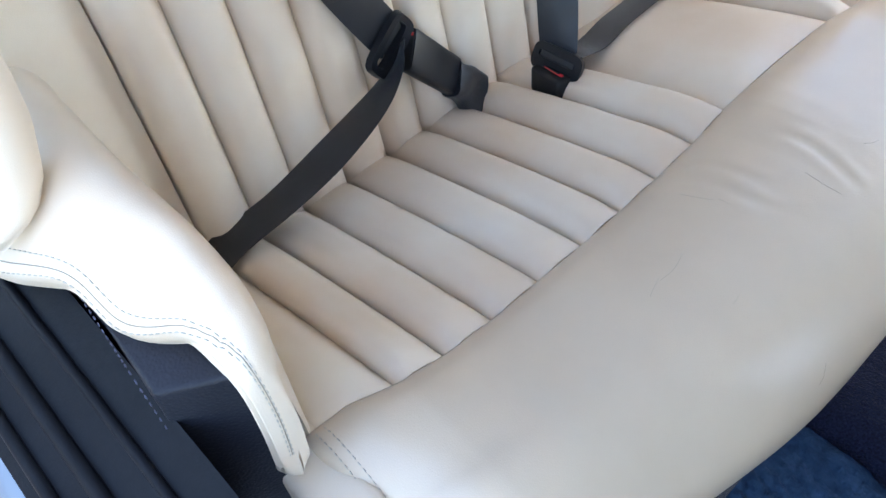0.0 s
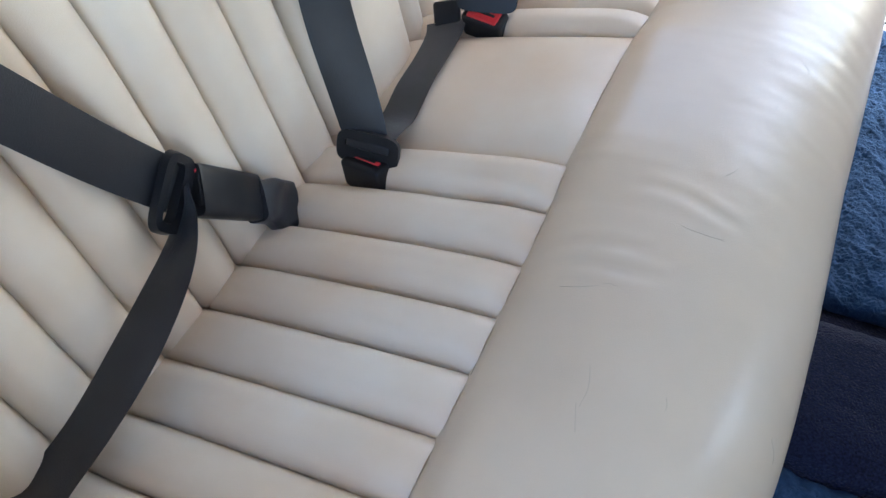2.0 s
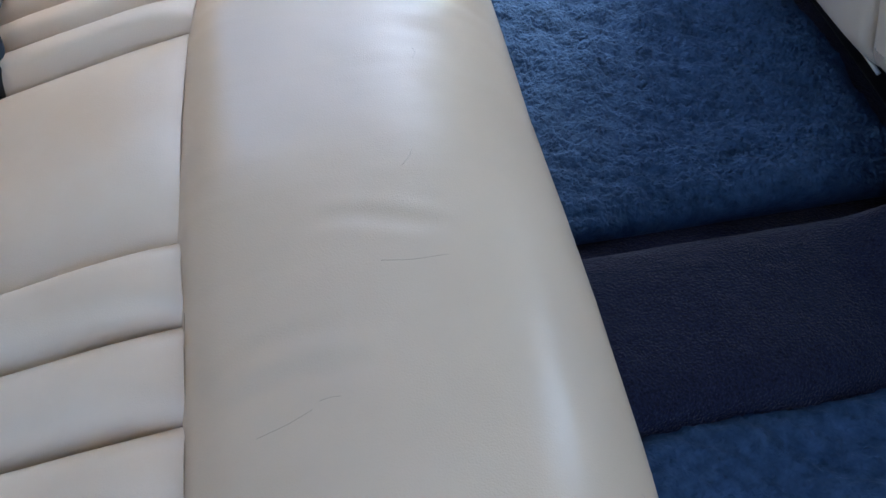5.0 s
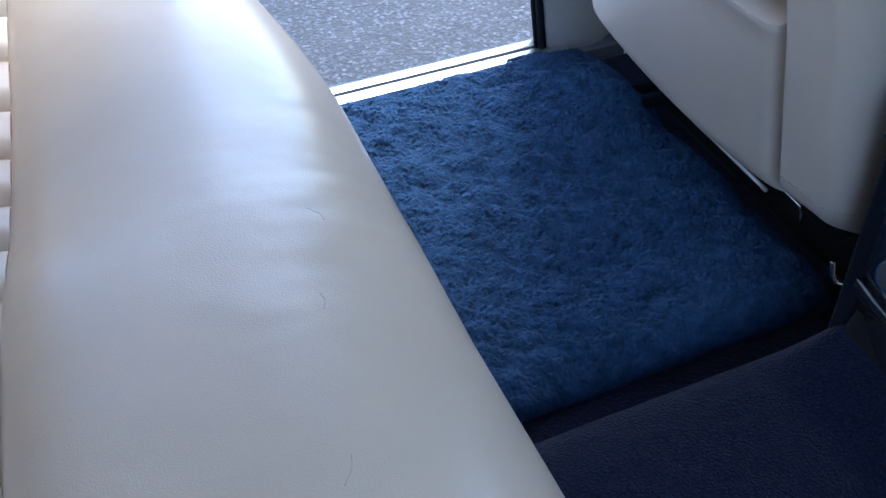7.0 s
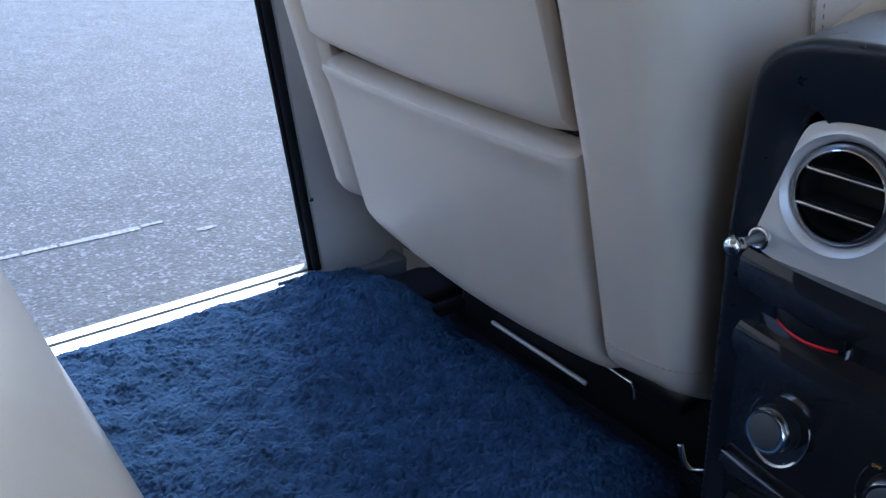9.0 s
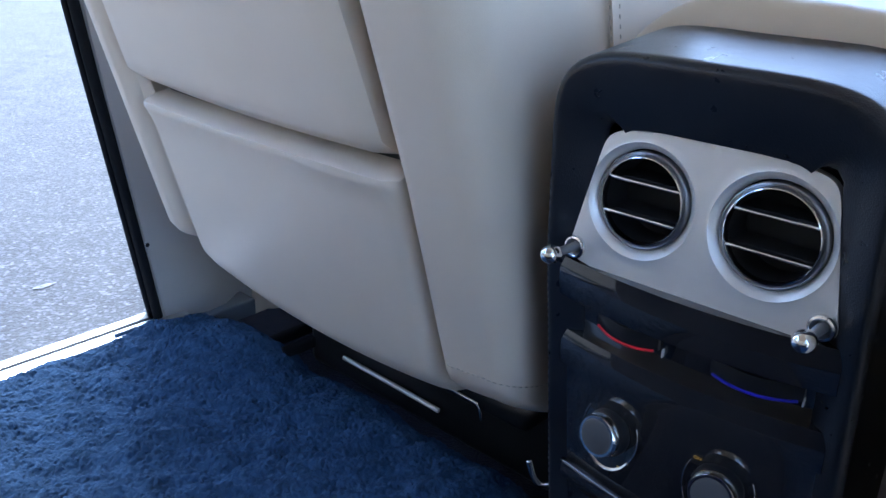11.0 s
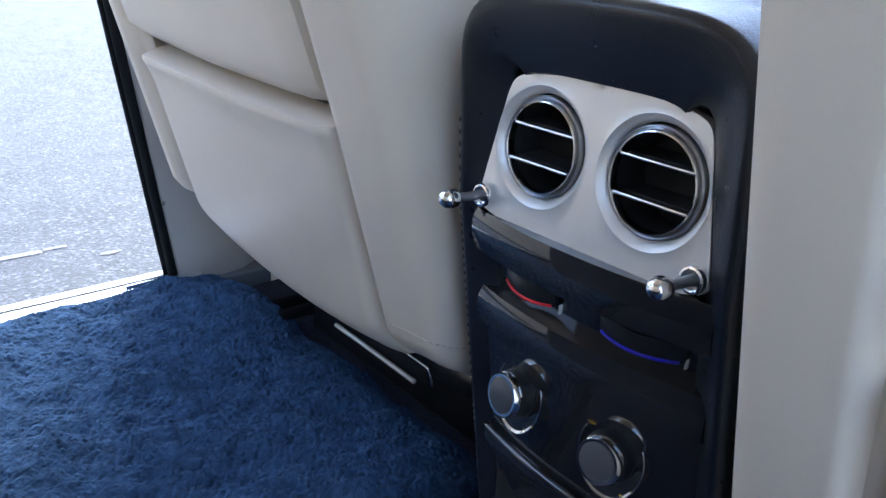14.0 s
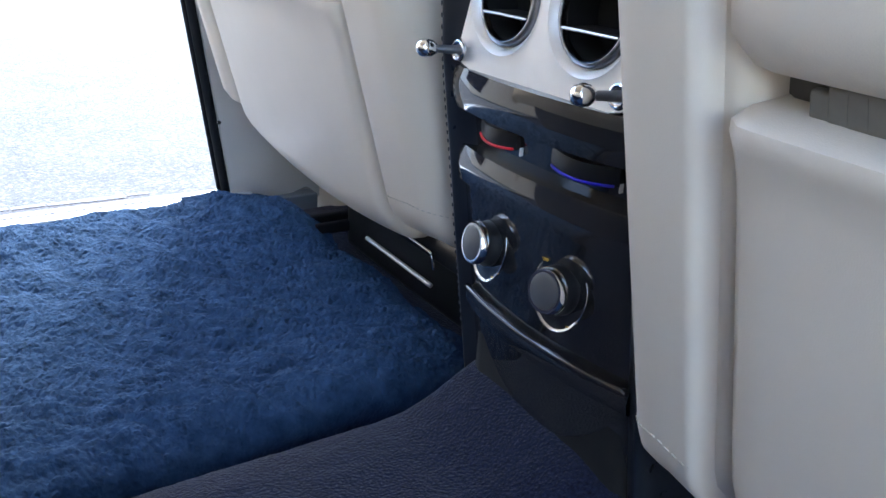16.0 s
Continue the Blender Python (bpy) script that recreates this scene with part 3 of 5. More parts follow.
def back_piece(y0, y1, puff, z0=0.30, z1=0.98, fan=0.16, shift=0.0):
    mid = 0.325 if y0 > 0 else (-0.325 if y1 < 0 else 0.0)

    def fn(u, v):
        z = z0 + (z1 - z0) * u
        y = y0 + (y1 - y0) * v
        y = mid + (y - mid) * (1 - (fan if abs(y) < abs(mid) else 0.04) * (z - CREASE_Z))
        c = 1 - abs(2 * v - 1) ** 3.0
        low = 1 - max(0.0, 1 - (z - z0) / 0.05) ** 3
        top = 1 - max(0.0, 1 - (z1 - z) / 0.06) ** 3
        h = puff * c * (0.2 + 0.8 * low) + shift * (0.3 + 0.7 * low) - 0.03 * (1 - top)
        h += 0.0012 * noise.noise(Vector((y * 20, z * 20, 9.0))) * c
        return (back_x(z) + h, y, z)
    return fn


BACK = (0.080, 0.142, 0.207, 0.270, 0.327, 0.387, 0.448, 0.505, 0.560)
for side in (-1, 1):
    for a, b in zip(BACK, BACK[1:]):
        a = 0.094 if side > 0 and a < 0.1 else a
        y0, y1 = sorted((side * (a + 0.0004), side * (b - 0.0004)))
        pad("back_flute", back_piece(y0, y1, 0.020), 60, 18, (-0.05, 0, 0), LEATHER, bench)
pad("centre_armrest", back_piece(-0.0785, 0.0925, 0.036, z0=0.315, fan=0.0, shift=0.012), 60, 30, (-0.05, 0, 0), LEATHER, bench, "folded-up plain cream centre armrest")

# ---------------------------------------------------------------- seat belts
BELT = 0.047


def tongue(parent, m, folded=False, slot=0.0045, wide=0.0175):
    """Black moulded latch plate with a slot for the webbing."""
    bm = bmesh.new()
    outer, inner = [], []
    for k in range(28):
        a = 2 * math.pi * k / 28
        c, s = math.cos(a), math.sin(a)
        sx, sy = math.copysign(abs(c) ** 0.42, c), math.copysign(abs(s) ** 0.55, s)
        outer.append((0.036 * sx, wide * sy))
        inner.append((0.0262 * math.copysign(abs(c) ** 0.35, c), slot * math.copysign(abs(s) ** 0.5, s) - 0.004))
    rings = []
    for ring, z in ((outer, -0.004), (outer, 0.004), (inner, 0.005), (inner, -0.005)):
        rings.append([bm.verts.new((x * (0.94 if abs(z) == 0.004 and z > 0 else 1), y, z)) for x, y in ring])
    for r in range(4):
        a, b = rings[r], rings[(r + 1) % 4]
        for k in range(28):
            bm.faces.new((a[k], a[(k + 1) % 28], b[(k + 1) % 28], b[k]))
    bmesh.ops.transform(bm, matrix=m, verts=bm.verts)
    plate = under(bm_ob("latch_plate", bm, PLASTIC), parent, "black moulded latch plate")
    if folded:
        rbox("webbing_fold", (-0.0250, -0.0085, -0.0046), (0.0250, 0.0008, 0.0046), 0.002, WEB, parent, "webbing folded through the slot", m=m)
    rbox("metal_tongue", (-0.012, 0.012, -0.0013), (0.012, 0.020, 0.0013), 0.0008, CHROME, parent, "steel latch tongue", m=m)
    return plate


def buckle(label, m, length=0.062, group="belt buckles"):
    """A buckle whose mouth is at its local +y end; red release button at the mouth."""
    b = thing("belt_buckle", label, "belt buckle", group)
    bm = bmesh.new()
    prof = ((-length, 0.0205, 0.0062), (-length + 0.005, 0.0228, 0.0076), (-length * 0.5, 0.0234, 0.0082), (-0.003, 0.0238, 0.0088), (0.0, 0.0230, 0.0080))
    rings = []
    for y, w, h in prof:
        ring = []
        for k in range(24):
            a = 2 * math.pi * k / 24
            c, s = math.cos(a), math.sin(a)
            ring.append(bm.verts.new((w * math.copysign(abs(c) ** 0.4, c), y, h * math.copysign(abs(s) ** 0.4, s))))
        rings.append(ring)
    for a, c in zip(rings, rings[1:]):
        for k in range(24):
            bm.faces.new((a[k], a[(k + 1) % 24], c[(k + 1) % 24], c[k]))
    bm.faces.new(rings[0])
    bm.faces.new(rings[-1])
    bmesh.ops.transform(bm, matrix=m, verts=bm.verts)
    under(bm_ob("housing", bm, PLASTIC), b)
    rbox("release_button", (-0.0190, -0.005, -0.004), (-0.0150, 0.0014, 0.0050), 0.0015, RED, b, "red release button", m=m)
    rbox("mouth_slot", (-0.014, -0.002, -0.006), (0.014, 0.0008, -0.002), 0.0005, DARK, b, m=m)
    return b


def socket(label, m, group="belt buckles", show=1.0):
    """A short upright buckle sunk in the cushion, its red button filling the mouth."""
    b = thing("belt_buckle", label, "belt buckle", group)
    rbox("housing", (-0.0265, -0.055, -0.0135), (0.0265, 0.0, 0.0135), 0.005, PLASTIC, b, m=m, seg=4)
    rbox("release_button", (-0.0195, -0.006, -0.0105 * show), (0.0195, 0.0014, 0.0105 * show), 0.002, RED, b, "red release button", m=m)
    rbox("mouth_slot", (-0.0135, -0.004, -0.0018), (0.0135, 0.0022, 0.0018), 0.0005, DARK, b, m=m)
    return b


def axes(origin, x, y):
    """A pose whose local x and y point along the given directions."""
    y = Vector(y).normalized()
    x = Vector(x)
    x = (x - y * x.dot(y)).normalized()
    z = x.cross(y)
    m = Matrix((x, y, z)).transposed().to_4x4()
    m.translation = origin
    return m


# near outer belt: strap from the seat side to the latch, then up to the shoulder
near_belt = thing("seat_belt", "black seat belt hanging across the near fluted seat", "seat belt", "seat belts")
T1 = Vector((0.161, -0.3060, 0.4790))
tongue(near_belt, axes(T1, (0.126, -0.83, -0.543), (-0.02, 0.53, -0.82)), slot=0.0085, wide=0.0195)
ribbon("lap_webbing", [(0.160, -0.600, 0.335), (0.172, -0.556, 0.378), (0.1847, -0.4876, 0.4017), (0.1893, -0.4228, 0.4234), (0.1842, -0.3551, 0.4443), (0.1735, -0.3141, 0.4614), (0.1643, -0.2948, 0.4763)],
       [(0.86, 0.15, 0.25), (0.85, 0.2, 0.15), (0.98, 0.13, 0.15), (1.0, -0.007, 0.029), (0.943, -0.306, 0.132), (0.855, -0.383, 0.349), (0.756, -0.498, 0.424)], BELT, WEB, near_belt)
ribbon("shoulder_webbing", [(0.157, -0.299, 0.480), (0.152, -0.314, 0.505), (0.152, -0.350, 0.572), (0.146, -0.398, 0.672), (0.12, -0.455, 0.80), (0.06, -0.51, 0.98)],
       [(-0.1, 0.72, 0.55), (-0.1, 0.78, 0.5), (-0.1, 0.83, 0.45), (-0.1, 0.85, 0.42), (-0.1, 0.87, 0.4), (-0.1, 0.9, 0.35)], BELT, WEB, near_belt)
buckle("black belt buckle lying against the near fluted backrest", axes((0.167, -0.288, 0.467), (0.46, -0.68, -0.57), (0.0, -0.64, 0.77)), 0.098)
near_sleeve = bpy.data.objects["belt_buckle"]


def sleeve(u, v):
    """A loose folded boot between the buckle and the crease."""
    a = 2 * math.pi * v
    c, q = math.cos(a), math.sin(a)
    mid = Vector((0.169, -0.232, 0.396)).lerp(Vector((0.172, -0.196, 0.351)), u)
    along = Vector((0.003, 0.036, -0.045)).normalized()
    wide = Vector((0.46 - 0.14 * u, -0.68 - 0.14 * u, -0.57 + 0.10 * u))
    wide = (wide - along * wide.dot(along)).normalized()
    out = along.cross(wide)
    fold = 1 + 0.06 * math.sin(9 * u + 2.0 * c) * math.exp(-((u - 0.45) / 0.3) ** 2)
    w = (0.0215 + 0.004 * smoothstep(0.1, 0.7, u)) * fold
    h = 0.0115 - 0.0015 * u + 0.002 * math.sin(7 * u + 3 * c)
    return mid + wide * (w * math.copysign(abs(c) ** 0.45, c)) + out * (h * math.copysign(abs(q) ** 0.45, q))


def boot():
    nu, nv = 20, 40
    verts = [sleeve(i / (nu - 1), k / nv) for i in range(nu) for k in range(nv)]
    faces = [(i * nv + k, i * nv + (k + 1) % nv, (i + 1) * nv + (k + 1) % nv, (i + 1) * nv + k) for i in range(nu - 1) for k in range(nv)]
    faces += [tuple(range(nv)), tuple((nu - 1) * nv + k for k in range(nv))]
    ob = mesh_ob("sleeve", verts, faces, WEB)
    ob.data.set_sharp_from_angle(angle=radians(50))
    under(ob, near_sleeve, "folded black rubber sleeve")


boot()

# middle belt
mid_belt = thing("seat_belt", "black seat belt rising over the centre armrest", "seat belt", "seat belts")
T2 = Vector((0.234, -0.125, 0.388))
tongue(mid_belt, axes(T2, (0.985, 0.03, 0.05), (0.02, -0.50, -0.86)), True)
ribbon("shoulder_webbing", [(0.229, -0.118, 0.389), (0.213, -0.103, 0.440), (0.193, -0.087, 0.515), (0.177, -0.065, 0.610), (0.14, -0.01, 0.75), (0.06, 0.06, 0.98)],
       [(0.98, 0.16, -0.05), (0.85, 0.5, -0.05), (0.70, 0.68, 0.0), (0.6, 0.75, 0.05), (0.6, 0.75, 0.1), (0.6, 0.75, 0.1)], BELT, WEB, mid_belt)
ribbon("lap_webbing", [(0.238, -0.116, 0.400), (0.234, -0.066, 0.380), (0.227, -0.010, 0.381), (0.224, 0.040, 0.381), (0.217, 0.085, 0.378), (0.207, 0.110, 0.374)],
       [(0.7, 0.6, -0.2), (0.9, 0.1, 0.25), (0.95, 0.0, 0.28), (0.95, 0.1, 0.28), (0.9, 0.3, 0.2), (0.8, 0.5, 0.1)], BELT, WEB, mid_belt)
rbox("anchor", (-0.016, -0.018, -0.006), (0.016, 0.018, 0.006), 0.004, PLASTIC, mid_belt, "black plastic belt anchor", m=axes((0.206, 0.116, 0.378), (0.8, 0.5, 0.2), (-0.3, 0.6, 0.5)))
socket("black belt buckle with red button sunk in the fluted cushion", axes((0.234, -0.134, 0.382), (0.965, -0.17, 0.24), (-0.10, 0.12, 0.98)), show=0.28)

# far belt
far_belt = thing("seat_belt", "black seat belt over the far fluted seat", "seat belt", "seat belts")
T3 = Vector((0.254, 0.130, 0.405))
tongue(far_belt, axes(T3, (0.97, 0.22, -0.03), (0.1, -0.55, -0.80)), True)
ribbon("shoulder_webbing", [(0.253, 0.131, 0.404), (0.224, 0.156, 0.442), (0.196, 0.168, 0.475), (0.150, 0.20, 0.57), (0.05, 0.28, 0.85)],
       [(0.97, 0.22, 0.0), (0.8, 0.55, 0.0), (0.7, 0.7, 0.05), (0.7, 0.7, 0.1), (0.7, 0.7, 0.1)], BELT, WEB, far_belt)
ribbon("lap_webbing", [(0.253, 0.133, 0.403), (0.251, 0.186, 0.388), (0.245, 0.235, 0.380), (0.235, 0.300, 0.378), (0.20, 0.42, 0.385), (0.165, 0.56, 0.40)],
       [(0.7, 0.6, 0.0), (0.9, 0.2, 0.25), (0.95, 0.1, 0.25), (0.95, 0.15, 0.25), (0.9, 0.25, 0.3), (0.8, 0.3, 0.5)], BELT, WEB, far_belt)
lathe("stop_button", [(0.0, 0.0), (0.006, 0.0), (0.0062, 0.0016), (0.004, 0.003), (0.0, 0.0032)], PLASTIC, axes((0.247, 0.236, 0.3815), (0, 1, 0), (-1, 0, 0.3)), far_belt, "black stop button", seg=16)
socket("black belt buckle with bright red button facing up", axes((0.255, 0.117, 0.391), (0.985, -0.13, 0.0), (0.05, -0.24, 0.95)))

# ---------------------------------------------------------------- near side trim by the open door
side_trim = thing("side_trim", "cream stitched leather side pad at the door opening", "side trim", kind="structure")
# x, outer edge (y, z), crown (y, z), inner foot (y, z)
PAD = (
    (0.466, -0.662, 0.474, -0.6560, 0.478, -0.650, 0.472),
    (0.475, -0.663, 0.497, -0.6542, 0.504, -0.648, 0.494),
    (0.474, -0.661, 0.535, -0.6512, 0.546, -0.645, 0.532),
    (0.467, -0.66, 0.574, -0.65, 0.59, -0.643, 0.575),
    (0.45, -0.662, 0.59, -0.645, 0.616, -0.633, 0.598),
    (0.423, -0.6676, 0.598, -0.647, 0.634, -0.629, 0.62),
    (0.38, -0.690, 0.5825, -0.652, 0.641, -0.629, 0.631),
    (0.335, -0.6977, 0.5984, -0.655, 0.646, -0.629, 0.628),
    (0.27, -0.725, 0.5805, -0.66, 0.648, -0.628, 0.62),
    (0.21, -0.74, 0.566, -0.6616, 0.646, -0.624, 0.612),
    (0.15, -0.745, 0.56, -0.6616, 0.64, -0.62, 0.602),
    (0.08, -0.745, 0.56, -0.6586, 0.63, -0.608, 0.592),
)


def pad_section(u):
    """The section at the share u of the way from the front foot to the rear, smoothly between the rows."""
    f = u * (len(PAD) - 1)
    i = min(int(f), len(PAD) - 2)
    t = f - i
    rows = [np.array(PAD[max(0, min(len(PAD) - 1, i + k))]) for k in (-1, 0, 1, 2)]
    a, b, c, d = rows
    return [float(q) for q in 0.5 * (2 * b + (c - a) * t + (2 * a - 5 * b + 4 * c - d) * t * t + (3 * b - a - 3 * c + d) * t ** 3)]


def pad_point(u, v):
    x, yo, zo, yc, zc, yi, zi = pad_section(u)
    # rolled outer edge, crown, inner slope
    if v < 0.2:
        t = v / 0.2
        y, z = yo + 0.006 * (1 - t) - 0.006 * math.sin(math.pi * t * 0.7), zo - 0.016 + 0.024 * t
    elif v > 0.84:
        # inner face, down to the cushion
        t = (v - 0.84) / 0.16
        tail = smoothstep(0.425, 0.462, x)
        y, z = yi + 0.002 * (1 - (1 - t) ** 2) - 0.010 * tail * t, zi - ((zi - 0.34) * (1 - tail) + 0.012 * tail) * t ** 1.6
    else:
        t = (v - 0.2) / 0.64
        y0, z0 = yo - 0.0049, zo + 0.008
        y = (1 - t) ** 2 * y0 + 2 * t * (1 - t) * (2 * yc - 0.5 * (y0 + yi)) + t * t * yi
        z = (1 - t) ** 2 * z0 + 2 * t * (1 - t) * (2 * zc - 0.5 * (z0 + zi)) + t * t * zi
    k = math.exp(-((x - 0.445) / 0.02) ** 2) * math.exp(-((v - 0.30) / 0.12) ** 2)
    z += 0.0012 * noise.noise(Vector((x * 30, y * 30, 3))) + 0.0016 * math.sin(x * 700) * k
    return (x, y, z)


pad("side_pad", pad_point, 90, 60, (-0.012, -0.001, -0.012), LEATHER, side_trim, "padded cream leather side bolster")


def seam_at(u, base):
    """The stitched seam: near the outer edge along the top, in the middle of the front column."""
    return base + 0.17 * (1 - smoothstep(0.22, 0.50, u))


for v0 in (0.19, 0.245):
    stitches("stitching", [Vector(pad_point(u, seam_at(u, v0))) + Vector((0.0002, -0.0003, 0.0002)) for u in np.linspace(0.03, 0.75, 40)], THREAD, side_trim, normal=(0.3, -0.7, 0.6), radius=0.0005)
tube("edge_seam", [Vector(pad_point(u, seam_at(u, 0.218))) for u in np.linspace(0.02, 0.75, 60)], 0.0004, SEAM, side_trim, n=2, seg=6)


def pillar_panel(u, v):
    # flat cream panel between the backrest and the door frame
    z = 0.36 + 0.70 * v
    y = -0.5625 - 0.115 * u + 0.04 * 0.23 * (z - 0.34)
    x = 0.126 + 0.066 * u - 0.11 * (z - 0.40) - 0.35 * max(0, z - 0.6) ** 1.5
    return (x, y, z)


pad("quarter_panel", pillar_panel, 10, 16, (-0.03, -0.01, 0), LEATHER, side_trim, "smooth cream quarter panel")
FRAME_EDGE = ((0.618, -0.718), (0.623, -0.704), (0.633, -0.688), (0.653, -0.675), (0.69, -0.664), (0.73, -0.660), (0.78, -0.660), (1.14, -0.620))


def frame_cover(u, v):
    z = 0.618 + 0.5 * v
    curl = max(0.0, 1 - u / 0.25) ** 2 + max(0.0, 1 - v / 0.03) ** 2
    return (0.312 - 0.05 * u - 0.35 * max(0, z - 0.72) - 0.016 * min(1, curl), lerp(FRAME_EDGE, z) - 0.09 * u, z)


pad("door_frame_trim", frame_cover, 24, 60, (-0.04, -0.004, 0), LEATHER, side_trim, "cream door frame cover")

jamb = thing("door_jamb", "charcoal grained plastic jamb with rubber door seals", "door jamb", kind="structure")


def jamb_cover():
    """Grained cover below the side pad: a prism with softened edges."""
    bm = bmesh.new()
    outline = ((0.08, -0.694), (0.33, -0.697), (0.420, -0.7045), (0.447, -0.660), (0.440, -0.645), (0.08, -0.645))
    top = [bm.verts.new((x, y, 0.572 if k not in (0, 1) else 0.580)) for k, (x, y) in enumerate(outline)]
    low = [bm.verts.new((x + (0.035 if k in (2, 3, 4) else 0), y - (0.012 if y < -0.69 else 0), -0.02)) for k, (x, y) in enumerate(outline)]
    bm.faces.new(top)
    bm.faces.new(low)
    for k in range(6):
        bm.faces.new((top[k], top[(k + 1) % 6], low[(k + 1) % 6], low[k]))
    bmesh.ops.bevel(bm, geom=bm.edges[:], offset=0.004, segments=3, affect="EDGES", profile=0.5)
    under(bm_ob("jamb_cover", bm, JAMB, sharp=35), jamb)


jamb_cover()


def ledge(u, v):
    x = -0.10 + 0.62 * v
    return (x, -0.7015 - 0.100 * u, 0.542 - 0.057 * u - 3.0 * max(0, x - 0.44) ** 2)


pad("jamb_ledge", ledge, 10, 24, (0, 0, -0.12), RUBBER, jamb)
for yy, rr in ((-0.731, 0.004), (-0.762, 0.006), (-0.788, 0.005)):
    tube("door_seal", [(x, yy, 0.542 - 0.57 * (-0.7015 - yy) + 0.002 - 3.0 * max(0, x - 0.44) ** 2) for x in np.linspace(-0.1, 0.54, 12)], rr, RUBBER, jamb, "black rubber door seal", n=3)
stitches("stitching", [(0.325, -0.7000, 0.581), (0.375, -0.7040, 0.577), (0.417, -0.7075, 0.570), (0.428, -0.7105, 0.45), (0.44, -0.7140, 0.25)], material("navy_thread", (0.05, 0.055, 0.09), 0.8), jamb, normal=(0.3, -1, 0.2), radius=0.0006)
pad("painted_body", lambda u, v: (-0.2 + 0.72 * v, -0.801 - 0.10 * u, 0.474 - 0.02 * u - 0.10 * u * u - 3.0 * max(0, 0.72 * v - 0.64) ** 2), 8, 14, (0, 0.0, -0.02), PAINT, jamb, "silver grey painted body side")

# far side trim mirrors the near one
far_trim = thing("side_trim", "cream leather side panel beside the far seat", "side trim", kind="structure")
pad("side_pad", lambda u, v: (pad_point(u, v)[0], -pad_point(u, v)[1], pad_point(u, v)[2]), 40, 24, (-0.004, -0.012, -0.02), LEATHER, far_trim)
pad("quarter_panel", lambda u, v: (pillar_panel(u, v)[0], -pillar_panel(u, v)[1], pillar_panel(u, v)[2]), 10, 16, (-0.03, 0.01, 0), LEATHER, far_trim)

# ---------------------------------------------------------------- front seats


